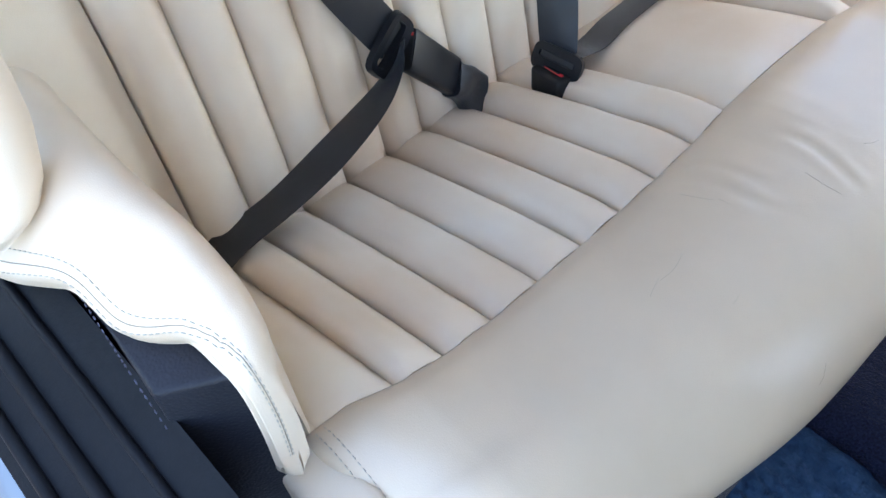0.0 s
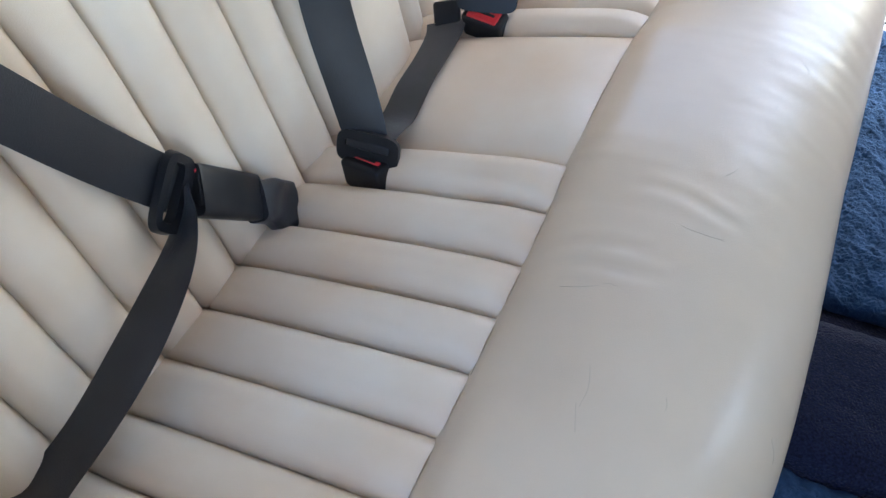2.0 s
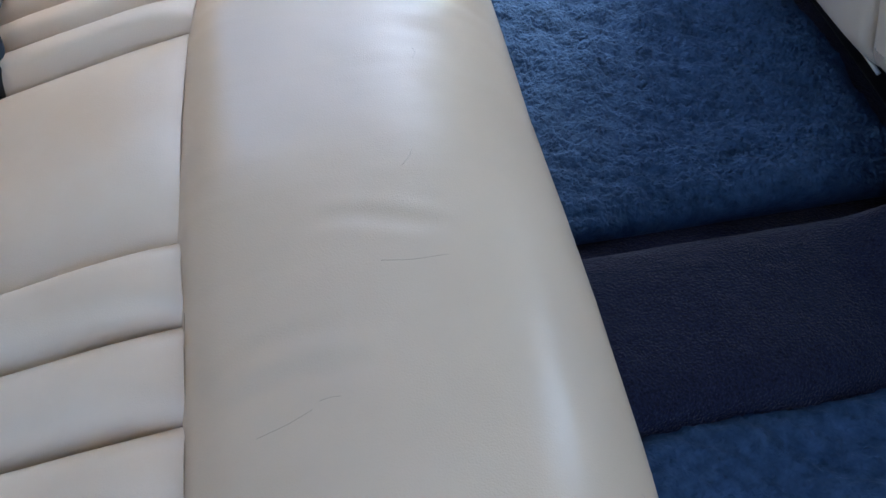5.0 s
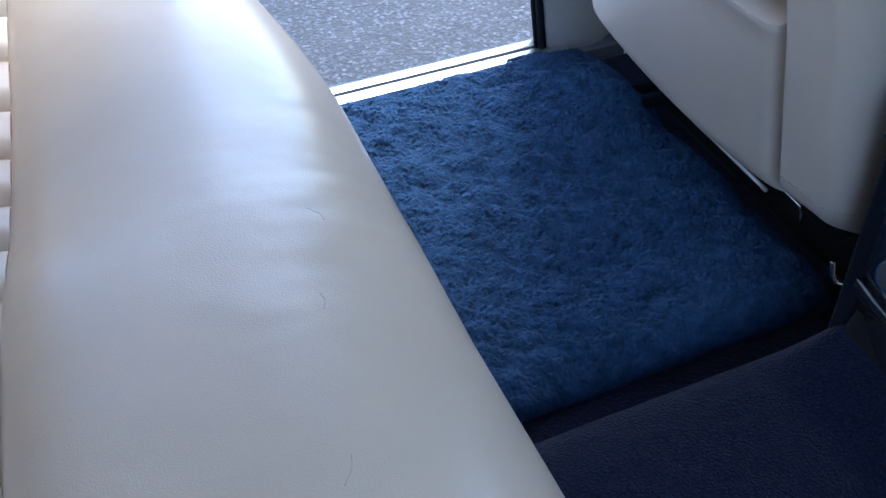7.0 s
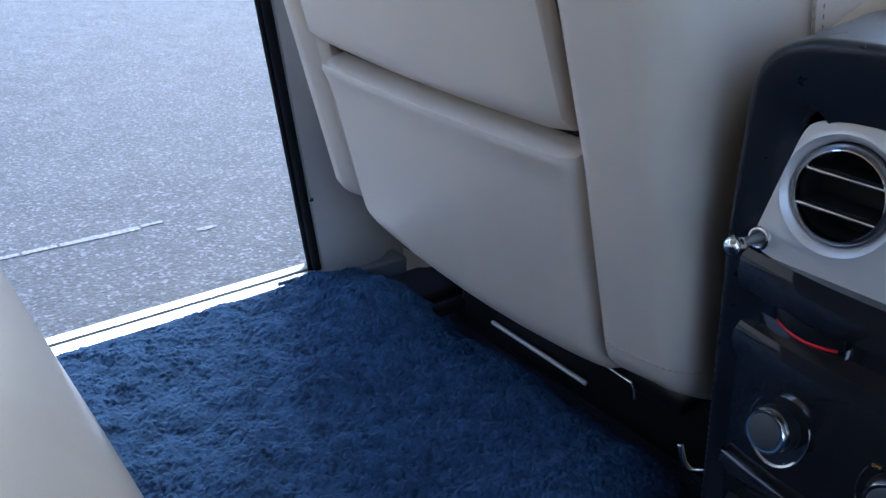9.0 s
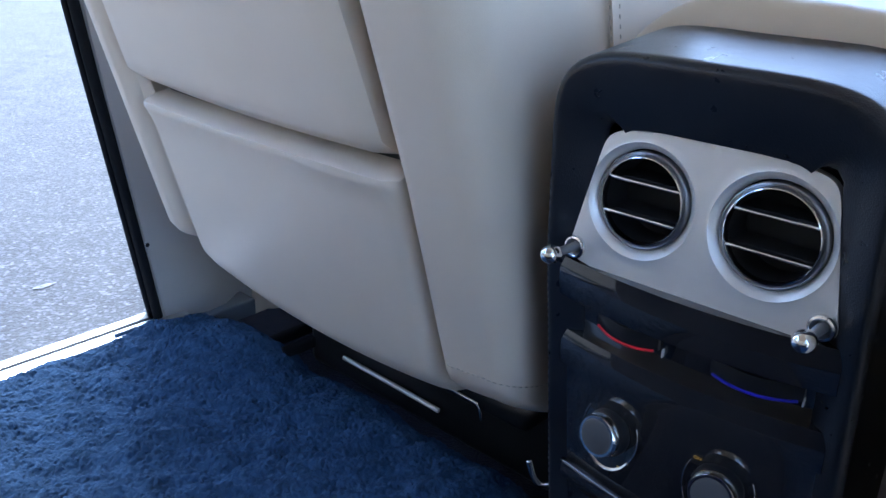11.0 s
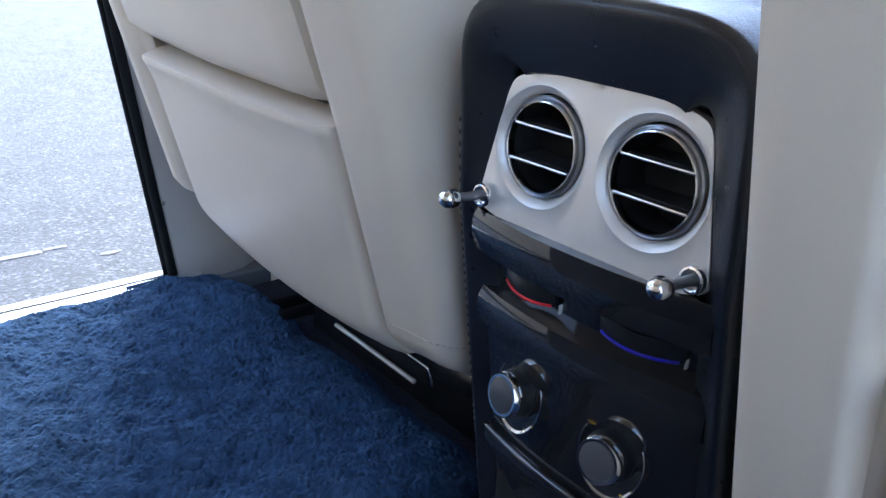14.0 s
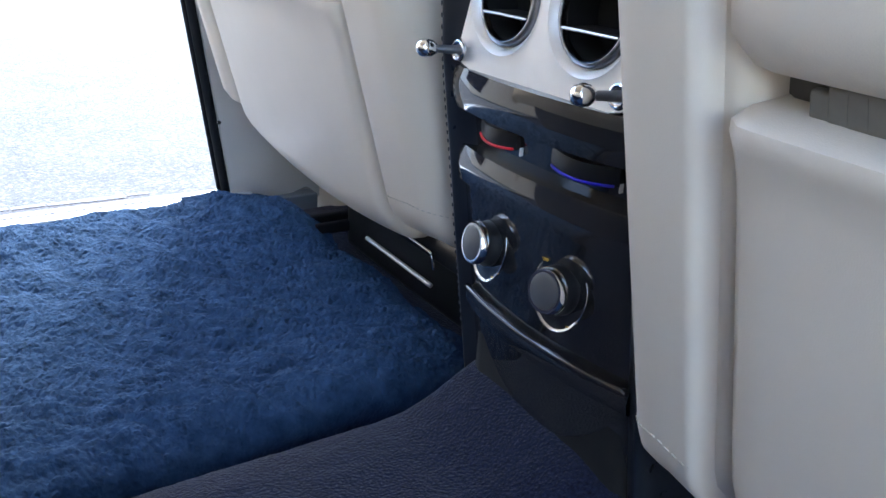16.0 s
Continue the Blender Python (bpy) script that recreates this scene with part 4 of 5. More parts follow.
def front_seat(side, dx, label, edge=0.2285, pocket_y=0.233, panel_y=0.252, sag=0.008, low=0.0, lip_z=0.371, lean=0.02):
    """Back of a front seat: side is the sign of its outer side, dx shifts it along the car."""
    seat = thing("car_seat", label, "car seat", "front seats")

    def bx(z):
        return 1.067 + 0.27 * (0.37 - z) + dx

    def at(y):
        return side * y

    # pocket: padded panel with a rolled top lip and rounded foot
    def pocket(u, v):
        y = pocket_y + (0.618 - pocket_y) * v
        foot = 0.143 - 0.014 * (1 - v) - 0.022 * math.sin(math.pi * v) ** 0.7
        lip = lip_z - 0.003 * math.sin(math.pi * v) - sag * (1 - v)
        z = foot + (lip - foot) * u
        e = min(v, 1 - v) * 0.385
        h = 0.0035 - 0.010 * max(0, 1 - e / 0.014) ** 2
        h -= 0.030 * max(0, 1 - (z - foot) / 0.05) ** 2.4
        h += 0.007 * math.exp(-((lip - z) / 0.02) ** 2) - 0.016 * max(0, 1 - (lip - z) / 0.008) ** 2
        h += 0.006 * math.sin(math.pi * v) * math.sin(math.pi * u)
        return (bx(z) - h, at(y), z)

    pad("pocket", pocket, 50, 40, (0.02, 0, 0.004), SHELL, seat, "padded leather map pocket")

    def upper(u, v):
        y = panel_y + (0.636 - panel_y) * v + (lean * 4.2 * 0.46 * u + 0.006) * (1 - v) * (1 if lean > 0.02 else 0)
        z = (0.386 if side > 0 else 0.396) - 0.006 * math.sin(math.pi * v) - 0.009 * (1 - v) * (1 - u) + 0.46 * u
        e = min(v, 1 - v) * 0.39
        h = 0.005 - 0.010 * max(0, 1 - e / 0.012) ** 2 - 0.012 * max(0, 1 - u * 0.46 / 0.012) ** 2
        return (bx(z) - h, at(y), z)

    pad("upper_panel", upper, 40, 24, (0.02, 0, 0), SHELL, seat, "flat leather backrest panel")

    def inner_frame(u, v):
        # recess seen in the gap above the pocket
        return (bx(0.30 + 0.56 * u) + 0.045, at(0.195 + 0.45 * v), 0.30 + 0.56 * u)

    pad("backing", inner_frame, 4, 4, (0.05, 0, 0), LINING, seat, "dark pocket lining")

    # inner wing: flat rear face turning forward round a soft corner into the seat's side
    def wing(u, v):
        z = 0.144 - low + (0.718 + low) * u
        lean_in = 0.020 * (z - 0.16) + (lean - 0.02) * 4.0 * max(0.0, z - 0.36)
        s = v * 0.40
        if s < 0.062:
            y, d = edge - s * (edge - 0.1665) / 0.062, 0.0
        elif s < 0.125:
            a = (s - 0.062) / 0.063
            y, d = 0.1665 - 0.030 * math.sin(a * math.pi / 2), 0.044 * (1 - math.cos(a * math.pi / 2))
        else:
            y, d = 0.1365, 0.044 + (s - 0.125)
        y += lean_in * (1 - v)
        h = -0.022 * max(0, 1 - s / 0.016) ** 2 + 0.004
        h -= 0.028 * max(0, 1 - u * 0.70 / 0.035) ** 2.2
        foot = 0.012 * smoothstep(0.0, 0.12, s) * (1 - u) - 0.018 * smoothstep(0.05, 0.14, s) * (1 - u)
        return (bx(z) - h + d, at(y), z + foot)

    pad("inner_wing", wing, 60, 60, (0.012, side * 0.012, 0.004), SHELL, seat, "smooth leather wing")

    # outer bolster
    def outer(u, v):
        z = 0.172 + 0.70 * u
        s = v * 0.30
        if s < 0.022:
            y, d = 0.638 + s, 0.0
        elif s < 0.06:
            a = (s - 0.022) / 0.038
            y, d = 0.660 + 0.012 * math.sin(a * math.pi / 2), 0.02 * (1 - math.cos(a * math.pi / 2))
        else:
            y, d = 0.672, 0.02 + (s - 0.06)
        h = 0.006 - 0.010 * max(0, 1 - s / 0.007) ** 2 - 0.03 * max(0, 1 - u * 0.7 / 0.03) ** 2.2
        return (bx(z) - h + d, at(y - 0.02 * (z - 0.17) * 0.4), z)

    pad("outer_wing", outer, 50, 40, (0.012, -side * 0.012, 0.004), SHELL, seat)
    pad("side_seam", lambda u, v: (bx(0.30 + 0.55 * u) + 0.165 + 0.006 * v, at(0.1352 + 0.003 * (0.30 + 0.55 * u)), 0.30 + 0.55 * u), 12, 3, (0, side * 0.003, 0), SHELL, seat)
    for off in (-0.004, 0.010):
        stitches("stitching", [(bx(z) + 0.165 + off, at(0.1348 + 0.003 * z), z) for z in (0.36, 0.45, 0.55, 0.7, 0.8)], THREAD, seat, normal=(0, -side, 0))
    stitches("stitching", [Vector(wing(0.06, v)) + Vector((-0.0005, 0, 0)) for v in np.linspace(0.02, 0.42, 16)], THREAD, seat, normal=(-1, 0, 0))
    # squab and the black base below the backrest
    rbox("squab", (bx(0.2) + 0.16, min(at(0.16), at(0.66)), 0.16), (bx(0.2) + 0.60, max(at(0.16), at(0.66)), 0.28), 0.03, SHELL, seat)
    rbox("base_cover", (1.262 + dx, min(at(0.14), at(0.60)), -0.03), (1.62 + dx, max(at(0.14), at(0.60)), 0.10), 0.012, PLASTIC, seat, "black plastic seat base")
    rbox("base_valance", (1.174 + dx, min(at(0.165), at(0.62)), 0.104), (1.30 + dx, max(at(0.165), at(0.62)), 0.126), 0.008, RUBBER, seat)
    tube("base_chrome_strip", [(1.174 + dx, at(0.47), 0.118), (1.172 + dx, at(0.33), 0.117), (1.171 + dx, at(0.235), 0.116), (1.171 + dx, at(0.222), 0.113), (1.173 + dx, at(0.219), 0.098)], 0.0015, CHROME, seat, "thin bright trim strip", n=6)
    tube("rail_strip", [(1.256 + dx, at(0.520), 0.010), (1.256 + dx, at(0.45), 0.0095), (1.256 + dx, at(0.35), 0.008)], 0.0032, SILVER, seat, "bright trim bar on the seat base")
    for yy in (0.628, 0.592):
        rbox("seat_rail", (1.210 + dx, min(at(yy - 0.006), at(yy + 0.006)), -0.004), (1.60 + dx, max(at(yy - 0.006), at(yy + 0.006)), 0.012), 0.003, RUBBER, seat)
    tube("rail_hook", [(1.20 + dx, at(0.178), 0.058), (1.198 + dx, at(0.168), 0.042), (1.202 + dx, at(0.158), 0.038), (1.21 + dx, at(0.136), 0.050)], 0.0032, CHROME, seat, "bent bright wire hook")
    return seat


front_seat(1, 0.0, "far front seat back in greige leather with map pocket", 0.2285, 0.2335, 0.240, 0.002, 0.0, 0.3665, 0.036)
front_seat(-1, -0.047, "near front seat back in greige leather with a stuffed map pocket", 0.205, 0.216, 0.213, 0.0, 0.022)


def booklet(y, z, w, h, tilt, label):
    ob = rbox("booklet", (-0.0025, -w / 2, -h / 2), (0.0025, w / 2, h / 2), 0.0015, PAPER, m=pose(1.036 + 0.27 * (0.37 - z), y, z, 0, tilt, 0))
    tagged(ob, label, "booklet", "booklets in the pocket")


PAPER = material("grey_booklet_cover", (0.13, 0.118, 0.10), 0.7, vary=0.25, vary_scale=30)
for k in range(4):
    booklet(-0.268 - 0.011 * k, 0.350 + 0.003 * k, 0.052 + 0.006 * k, 0.068, -15 - 2 * k, "folded grey booklet pushed into the seat pocket")

# ---------------------------------------------------------------- rear console
console = thing("rear_console", "black leather rear console with round vents and lacquered control panel", "car console")


def con_x(z):
    return 1.098 + (0.16 if z < 0.343 else 0.075) * (0.343 - z)


# leather surround: a rounded arch frame running forward as a cover


def surround(u, v):
    # v goes round the arch from the far foot over the top to the near foot; u from the inner rim outwards and forward
    if v < 0.4:
        t = v / 0.4
        py, pz, ny, nz = 0.1085 - 0.006 * t, 0.02 + 0.395 * t, 1, 0
    elif v > 0.6:
        t = (1 - v) / 0.4
        py, pz, ny, nz = -(0.1085 - 0.006 * t), 0.02 + 0.395 * t, -1, 0
    else:
        a = (v - 0.4) / 0.2
        ang = math.pi * a
        c, s = math.cos(ang), math.sin(ang)
        py = 0.1025 * math.copysign(abs(c) ** 0.42, c)
        pz = 0.415 + 0.060 * abs(s) ** 0.55
        ny, nz = c * 0.8, s
    lin = math.hypot(ny, nz)
    ny, nz = ny / lin, nz / lin
    if u < 0.35:
        t = u / 0.35
        off = (-0.026 - 0.017 * max(0, nz) - 0.009 * (2 * ny * max(0, nz)) ** 2) * (1 - t)
        fx = 0.013 * (1 - t) ** 1.5 - 0.004 * t
    elif u < 0.5:
        t = (u - 0.35) / 0.15
        off = 0.006 * math.sin(t * math.pi / 2)
        fx = -0.004 + 0.008 * (1 - math.cos(t * math.pi / 2))
    else:
        t = (u - 0.5) / 0.5
        off, fx = 0.006 + 0.004 * t + 0.011 * max(0.0, nz) * min(1.0, t / 0.30), 0.004 + 0.36 * t
    return (con_x(pz) + fx, py + ny * off, pz + nz * off)


pad("leather_surround", surround, 60, 120, (0.006, 0, 0), HIDE, console, "padded black leather surround")
stitches("stitching", [(con_x(z) - 0.0045, 0.1085 - 0.006 * z / 0.4 + 0.002, z) for z in (0.08, 0.15, 0.25, 0.33, 0.40)], material("black_thread", (0.05, 0.05, 0.055), 0.7), console, pitch=0.006, normal=(-1, 0.4, 0))
rbox("core", (1.135, -0.098, -0.02), (1.45, 0.098, 0.44), 0.02, DARK, console)

# satin plate with two round openings


def plate_x(z):
    return 1.099 + 0.09 * (z - 0.343)


VENT_Y, VENT_Z = 0.043, 0.3843


def plate():
    """Satin plate, each opening with a flared rim that drops into a dark groove."""
    bm = bmesh.new()
    flare = ((0.0328, 0.009), (0.0332, 0.0052), (0.0343, 0.0036), (0.0358, 0.0018), (0.0374, 0.0004), (0.0386, -0.0004), (0.0397, 0.0))

    def inside(y, z, side):
        wide = 0.0755 + 0.21 * (0.417 - z)
        top, low = 0.4318 - 1.1 * y * y, 0.325 + 1.0 * y * y
        return y * side > -1e-9 and (abs(y) / wide) ** 13 + (abs(z - (top + low) / 2) / ((top - low) / 2)) ** 13 < 1

    for side in (1, -1):
        cy = side * VENT_Y
        rows = [[] for _ in range(len(flare) + 5)]
        angles = [2 * math.pi * k / 160 for k in range(160)]
        for corner in (math.atan2(0.4318 - VENT_Z, -cy), math.atan2(0.325 - VENT_Z, -cy)):
            angles[round(corner * 160 / (2 * math.pi)) % 160] = corner
        for a in angles:
            c, q = math.cos(a), math.sin(a)
            lo, hi = 0.030, 0.16
            for _ in range(30):
                mid = (lo + hi) / 2
                lo, hi = (mid, hi) if inside(cy + mid * c, VENT_Z + mid * q, side) else (lo, mid)
            ring = [(min(r, lo - 0.0001 * (len(flare) - k)), d) for k, (r, d) in enumerate(flare)]
            last = ring[-1][0]
            ring += [(last + (lo - last) * t, 0.0) for t in (0.3, 0.65, 0.97)] + [(lo, 0.0012), (lo, 0.006)]
            for j, (r, d) in enumerate(ring):
                y, z = cy + r * c, VENT_Z + r * q
                if j >= len(ring) - 2 and abs(y) < 0.001 and 0.3262 < z < 0.4312:
                    d = 0.0
                rows[j].append(bm.verts.new((plate_x(z) + d, y, z)))
        for p, n in zip(rows, rows[1:]):
            for k in range(160):
                bm.faces.new((p[k], p[(k + 1) % 160], n[(k + 1) % 160], n[k]))
    bmesh.ops.remove_doubles(bm, verts=bm.verts, dist=0.0003)
    return under(bm_ob("vent_plate", bm, SILVER, sharp=50), console, "satin silver vent plate")


plate()
pad("plate_backing", lambda u, v: (plate_x(0.429 + 0.033 * u) + 0.0065, -0.100 + 0.2 * v, 0.429 + 0.033 * u), 4, 4, (0.01, 0, 0), HIDE, console, "black leather behind the vent plate")
for side in (1, -1):
    cy, cz = side * VENT_Y, VENT_Z
    m = Matrix.Translation((plate_x(cz), cy, cz)) @ pose(0, 0, 0, 0, -90 + 5.1, 0)
    lathe("vent_bezel", [(0.0326, -0.009), (0.0326, -0.0040), (0.0322, -0.0026), (0.0313, -0.0021), (0.0301, -0.0026), (0.0295, -0.0032), (0.0291, -0.010)], GRAPHITE, m, console, "satin graphite vent bezel", seg=64, caps=False)
    lathe("vent_ring", [(0.0293, -0.006), (0.0293, -0.0012), (0.0290, -0.0002), (0.0284, 0.0001), (0.0279, -0.0006), (0.0277, -0.006)], CHROME, m, console, "bright vent ring", seg=64, caps=False)
    lathe("vent_cavity", [(0.0292, -0.0055), (0.0280, -0.0057), (0.0275, -0.045), (0.0, -0.046)], DARK, m, console, seg=48, caps=False)
    for dz in (0.0115, -0.0113):
        half = math.sqrt(0.0280 ** 2 - dz ** 2)
        z = cz + dz
        pts = [(plate_x(z) + 0.0018, cy + half * k / 3, z) for k in range(-3, 4)]
        tube("vent_slat", pts, 0.0012, CHROME, console, "bright vent slat", n=4)
        rbox("vent_vane", (plate_x(z) + 0.008, cy - half * 0.96, z - 0.0008), (plate_x(z) + 0.03, cy + half * 0.96, z + 0.0008), 0.0004, DARK, console)
    # pull knob below and outside each vent
    ky, kz = side * 0.0835, 0.343
    mk = Matrix.Translation((con_x(kz) - 0.002, ky, kz)) @ pose(0, 0, 0, 0, -90 + 5.1, 0)
    lathe("knob_rose", [(0.0, 0.0), (0.0080, 0.0), (0.0083, 0.0015), (0.0075, 0.0030), (0.0062, 0.0034), (0.0050, 0.0026), (0.0038, 0.001)], CHROME, mk, console, "chrome collar", seg=28, caps=False)
    lathe("knob_stem", [(0.0036, 0.0), (0.0031, 0.012), (0.0029, 0.0225)], GRAPHITE, mk, console, "dark metal knob stem", seg=24, caps=False)
    lathe("pull_knob", [(0.0028, 0.0215), (0.0044, 0.0228), (0.0063, 0.0262), (0.0069, 0.0300), (0.0060, 0.0340), (0.0036, 0.0366), (0.0, 0.0373)], CHROME, mk, console, "chrome pull knob", seg=28, caps=False)


def bulge(y):
    return 0.013 * (1 - (y / 0.1) ** 2)


def fascia(z0, z1, out0, out1, half=0.0975, curl=0.0):
    def fn(u, v):
        y = -half + 2 * half * v
        z = z0 + (z1 - z0) * u
        return (con_x(z) - bulge(y) - (out0 + (out1 - out0) * u) - curl * math.sin(math.pi * u), y, z)
    return fn


# lacquered lip below the plate, recessed band with the temperature wheels, lip, knob panel, lower panel
pad("upper_lip", fascia(0.300, 0.331, 0.001, -0.002, curl=0.0022), 10, 30, (0.03, 0, 0), GLOSS, console, "curved lacquered lip")
pad("wheel_band", fascia(0.262, 0.303, -0.013, -0.012), 6, 30, (0.02, 0, 0), GLOSS, console)
pad("middle_lip", fascia(0.240, 0.269, 0.0018, -0.003, curl=0.0018), 10, 30, (0.03, 0, 0), GLOSS, console, "curved lacquered lip")
pad("knob_panel", fascia(0.128, 0.2475, -0.003, -0.003), 12, 30, (0.02, 0, 0), GLOSS, console, "piano black control panel")
pad("lower_lip", fascia(0.122, 0.140, 0.002, 0.000, curl=0.002), 8, 30, (0.02, 0, 0), GLOSS, console)
pad("lower_panel", fascia(0.02, 0.1235, -0.005, -0.003), 8, 30, (0.02, 0, 0), GLOSS, console, "lower lacquered panel")
tube("trim_line", [(con_x(0.1405) - bulge(y) - 0.0015, y, 0.1405) for y in np.linspace(-0.096, 0.096, 14)], 0.0030, GLOSS, console, "slim lacquered lip", n=3, seg=12)
for side, scale, nm in ((1, REDLIGHT, "red"), (-1, BLUELIGHT, "blue")):
    cy, reach = (0.0415, 0.0255) if side > 0 else (-0.0500, 0.0285)
    z = 0.283
    def rim(k, dz=0.0, out=0.0, cy=cy, reach=reach):
        y = cy + reach * k
        return (con_x(0.2905) - bulge(y) + 0.0095 - 0.0065 * (1 - k * k) - out, y, 0.2905 + dz - 0.0018 * (1 - k * k))

    pad("temperature_wheel", lambda u, v: rim(2 * v - 1, -0.0060 + 0.0125 * u, 0.0006 * math.sin(math.pi * u)), 6, 24, (0.02, 0, 0), PLASTIC, console, "dark temperature wheel")
    tube("scale_band", [rim(k, -0.0056, 0.0006) for k in np.linspace(-0.92, 0.92, 15)], 0.0011, scale, console, nm + " temperature scale", n=3, seg=6)
    rbox("pointer", (con_x(0.281) - bulge(cy - 0.028) + 0.0085, cy - 0.0290, 0.2805), (con_x(0.281) - bulge(cy - 0.028) + 0.0115, cy - 0.0282, 0.2865), 0, MARK, console)
for cy, cz in ((0.0475, 0.2005), (-0.038, 0.1975)):
    m = Matrix.Translation((con_x(cz) - bulge(cy) + 0.001, cy, cz)) @ pose(0, 0, 0, 0, -90 + 9.1, math.degrees(math.atan(0.26 * cy / 0.1)) * -1)
    # oval dished recess, longer below the knob, with a bright lower lip
    def oval(a, r, h, m=m):
        return m @ Vector(((-0.0305 if math.cos(a) < 0 else 0.0245) * abs(math.cos(a)) * r, 0.0245 * math.sin(a) * r, h))

    tube("recess_rim", [oval(2 * math.pi * q / 40, 1.0, 0.0012) for q in range(41)], 0.0005, CHROME, console, "thin bright recess rim", n=2, seg=6)
    pad("recess_dish", lambda u, v: oval(math.pi * (0.70 + 0.60 * v), 0.99 - 0.42 * u, 0.0012 - 0.0016 * math.sin(math.pi * u)), 8, 24, (0.002, 0, 0), CHROME, console, "polished lower dish of the knob recess")
    pad("recess_shadow", lambda u, v: oval(2 * math.pi * v, 0.05 + 0.94 * u, 0.0006), 4, 40, (0.002, 0, 0), GLOSS, console)
    k = thing("control_knob", "")
    k.parent = console
    k["label"] = "ribbed black rotary knob with chrome rim"
    lathe("knob_barrel", [(0.0, 0.001), (0.0180, 0.001), (0.0180, 0.0045), (0.0169, 0.006), (0.0169, 0.0120)], PLASTIC, m, k, seg=48, caps=False)
    lathe("knob_rim", [(0.0169, 0.0120), (0.0166, 0.0155), (0.0152, 0.0175), (0.0134, 0.0175), (0.0130, 0.0168)], CHROME, m, k, "chrome knob rim", seg=48, caps=False)
    lathe("knob_cap", [(0.0132, 0.0166), (0.0127, 0.0180), (0.0108, 0.0188), (0.0, 0.0192)], DIAL, m, k, "graphite knob cap", seg=48, caps=False)
    # small printed ticks round the knob
    for a in (-60, -40, 35, 60, 80):
        c, s = math.cos(radians(a)), math.sin(radians(a))
        rbox("tick", (-0.0005, -0.0009, 0.0005), (0.0005, 0.0009, 0.0009), 0, AMBER, console, m=m @ Matrix.Translation((0.0262 * s, -0.0262 * c, 0.0)))


def lettering(text, m, size, mat, parent):
    cu = bpy.data.curves.new("lettering", "FONT")
    cu.body, cu.size, cu.extrude = text, size, 0.0001
    cu.align_x = "CENTER"
    cu.materials.append(mat)
    tmp = new("lettering_curve", cu)
    bpy.context.view_layer.update()
    me = bpy.data.meshes.new_from_object(tmp.evaluated_get(bpy.context.evaluated_depsgraph_get()))
    bpy.data.objects.remove(tmp)
    ob = new("lettering", me)
    me.transform(m)
    return under(ob, parent, "small amber lettering")


lettering("OFF", axes((con_x(0.214) - bulge(-0.02) + 0.002, -0.022, 0.2135), (0.05, -1, 0.0), (-0.16, 0, 1)), 0.0036, AMBER, console)

# front armrest lid behind the console
lid = thing("armrest_box", "cream leather armrest box standing behind the black console", "armrest box")


def lid_top(u, v):
    """Padded lid: front face, rounded edge, then the top running forward; v runs across the car."""
    y = -0.162 + 0.324 * v
    a = abs(2 * v - 1)
    top = 0.511 - 0.112 * a ** 3.2
    x0 = 1.170 + 0.03 * a ** 2
    if u < 0.25:
        return (x0, y, top - 0.022 - 0.05 * (0.25 - u) / 0.25)
    if u < 0.6:
        t = (u - 0.25) / 0.35 * math.pi / 2
        return (x0 + 0.022 * (1 - math.cos(t)), y, top - 0.022 + 0.022 * math.sin(t))
    t = (u - 0.6) / 0.4
    return (x0 + 0.022 + 0.42 * t, y, top + 0.045 * t)


pad("lid", lid_top, 40, 40, (0.02, 0, -0.02), SHELL, lid, "padded cream lid")
rbox("box_body", (1.225, -0.128, 0.0), (1.62, 0.128, 0.46), 0.02, SHELL, lid, "cream leather box body")
tube("lid_seam", [Vector(lid_top(0.24, v)) + Vector((-0.0004, 0, 0)) for v in np.linspace(0.03, 0.97, 30)], 0.0009, SEAM, lid, n=2, seg=6)

# ---------------------------------------------------------------- open far door


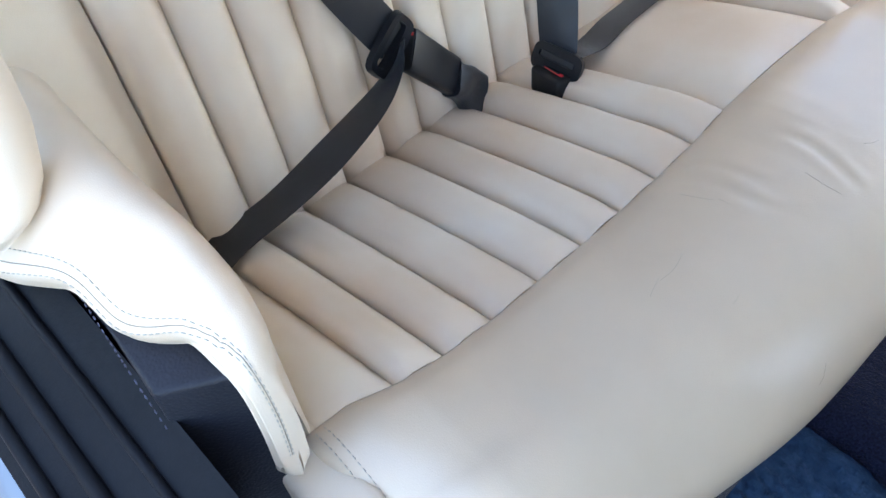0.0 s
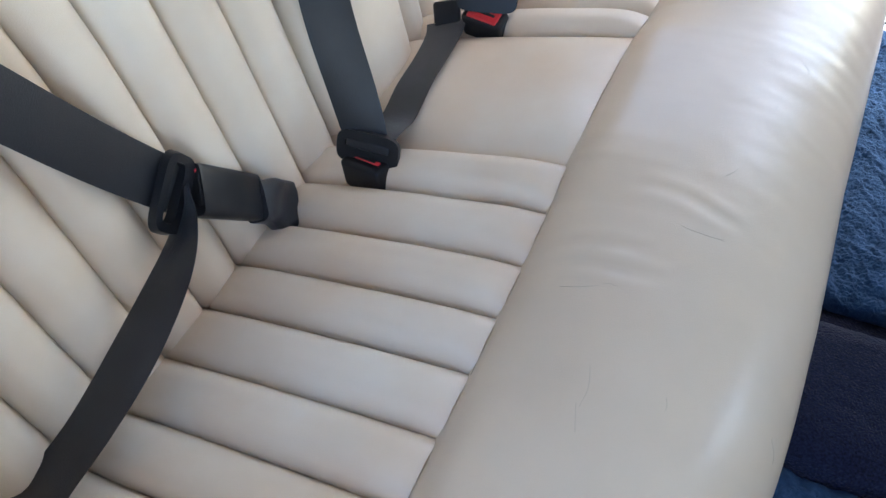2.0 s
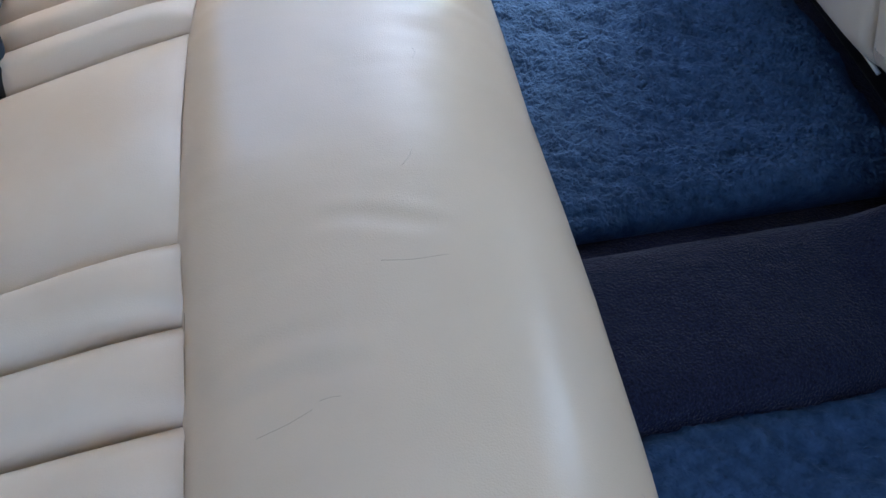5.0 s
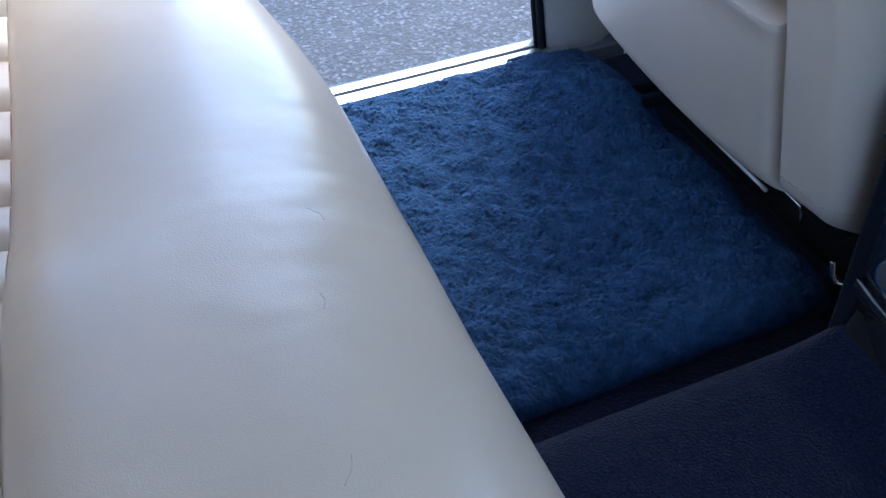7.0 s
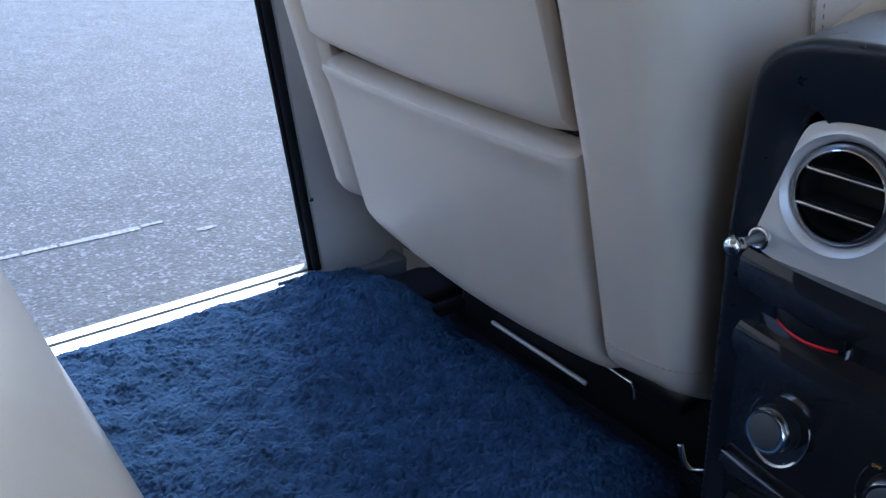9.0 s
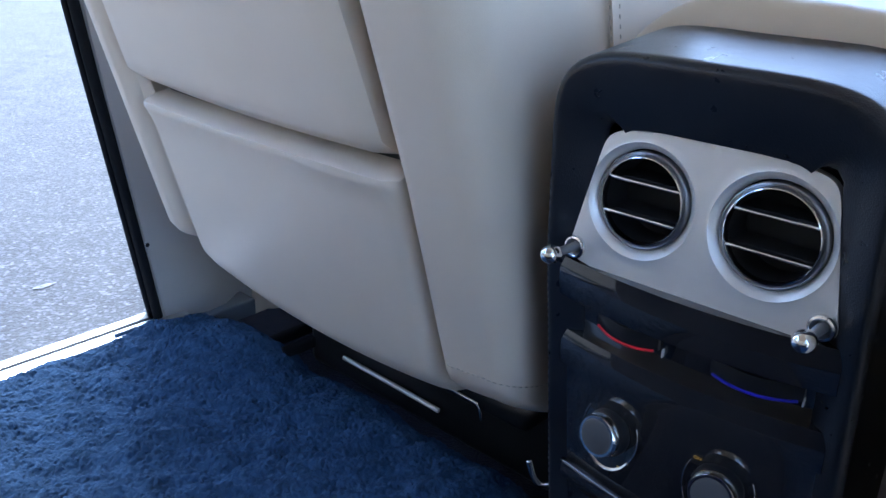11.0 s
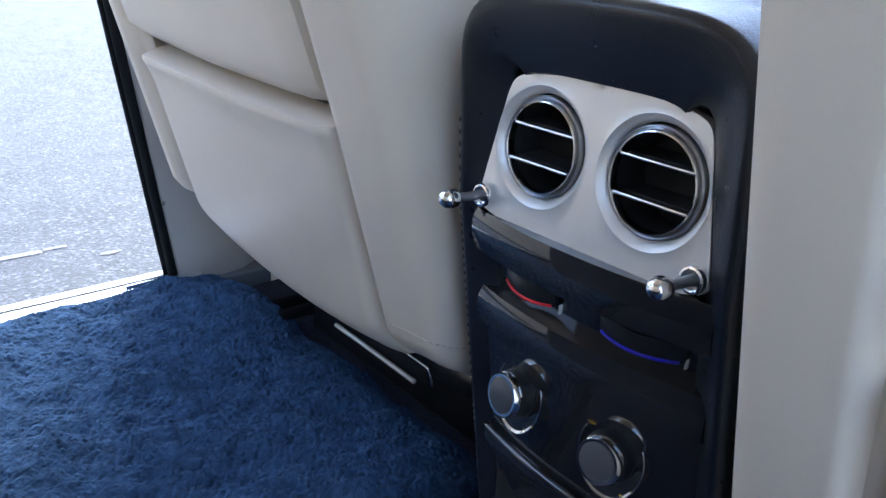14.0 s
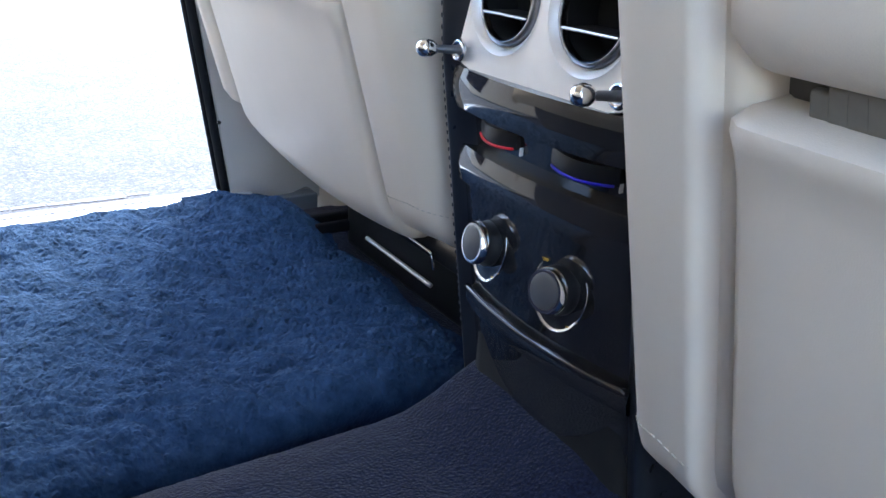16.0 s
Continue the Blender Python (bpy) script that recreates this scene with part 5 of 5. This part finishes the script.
def coach_door(hinge, tip, sign, label, inset=0.0):
    """A rear-hinged door standing open; sign turns its trimmed side to the cabin."""
    door = thing("rear_door", label, "car door", "rear doors")
    hinge, tip = Vector(hinge), Vector(tip)
    along = (tip - hinge).normalized()
    inward = Vector((along.y, -along.x, 0)) * sign

    def door_point(s, z, d=0.0):
        return hinge + along * s + inward * d + Vector((0, 0, z))

    W = (tip - hinge).length
    pad("outer_skin", lambda u, v: door_point((W * 1.06 - inset) * u - 0.02, -0.10 + 0.75 * v + 0.0, -0.05), 8, 8, tuple(-inward * 0.02), PAINT, door)
    edge = W * 0.988 - inset
    pad("shut_flange", lambda u, v: door_point(edge + (0.088 + 1.3 * inset) * u * smoothstep(-0.25 + 2.4 * inset, 0.32, v), -0.03 + 0.68 * v, 0.0 - 0.015 * u), 8, 24, tuple(-inward * 0.03), WHITE, door, "pale painted door flange")
    pad("inner_trim", lambda u, v: door_point(edge * u, -0.045 + 0.65 * v, 0.018), 10, 10, tuple(-inward * 0.05), SHELL, door, "cream leather door trim")
    # window frame and tinted glass above the waistline, leaning towards the car; unseen, added to dim bolster
    # reflections
    def upper(f, z):
        return door_point(edge * f, z, 0.0) + inward * (0.22 * (z - 0.62))

    tube("window_frame", [upper(f, z) for f, z in ((0.02, 0.60), (0.06, 0.80), (0.18, 1.01), (0.42, 1.12), (0.72, 1.14), (0.93, 1.11), (0.99, 1.04), (1.0, 0.60))], 0.026, HIDE, door, "black trimmed window frame", n=8)
    # glass on the far door only; the near side stays open for light
    if inset:
        pad("window_glass", lambda u, v: upper(0.04 + 0.94 * u, 0.61 + v * (0.40 + 0.11 * math.sin(math.pi * min(1.0, 0.12 + 0.75 * u)))), 12, 8, tuple(-inward * 0.005), GLASS, door, "unseen door glass, darkened to dim sky reflections")
    pad("door_pocket", lambda u, v: door_point(0.745 - 0.6 * inset - 0.12 * v + (0.012 + min(0.28, 0.50 * v)) * u, 0.05 + 0.26 * v, 0.022), 8, 12, tuple(-inward * 0.003), CARPET, door, "navy carpeted door pocket")
    tube("door_trim_strip", [door_point(0.757 - 0.6 * inset + 0.38 * t, 0.05 + 0.26 * t, 0.024) for t in (0, 0.2, 0.4, 0.5)], 0.003, CHROME, door, "bright trim strip", n=4)


coach_door((0.06, 0.90, 0), (0.715, 1.62, 0), 1, "open far coach door with cream trim and navy pocket", 0.09)
coach_door((0.06, -0.90, 0), (0.36, -1.83, 0), -1, "open near coach door with cream trim and navy pocket")
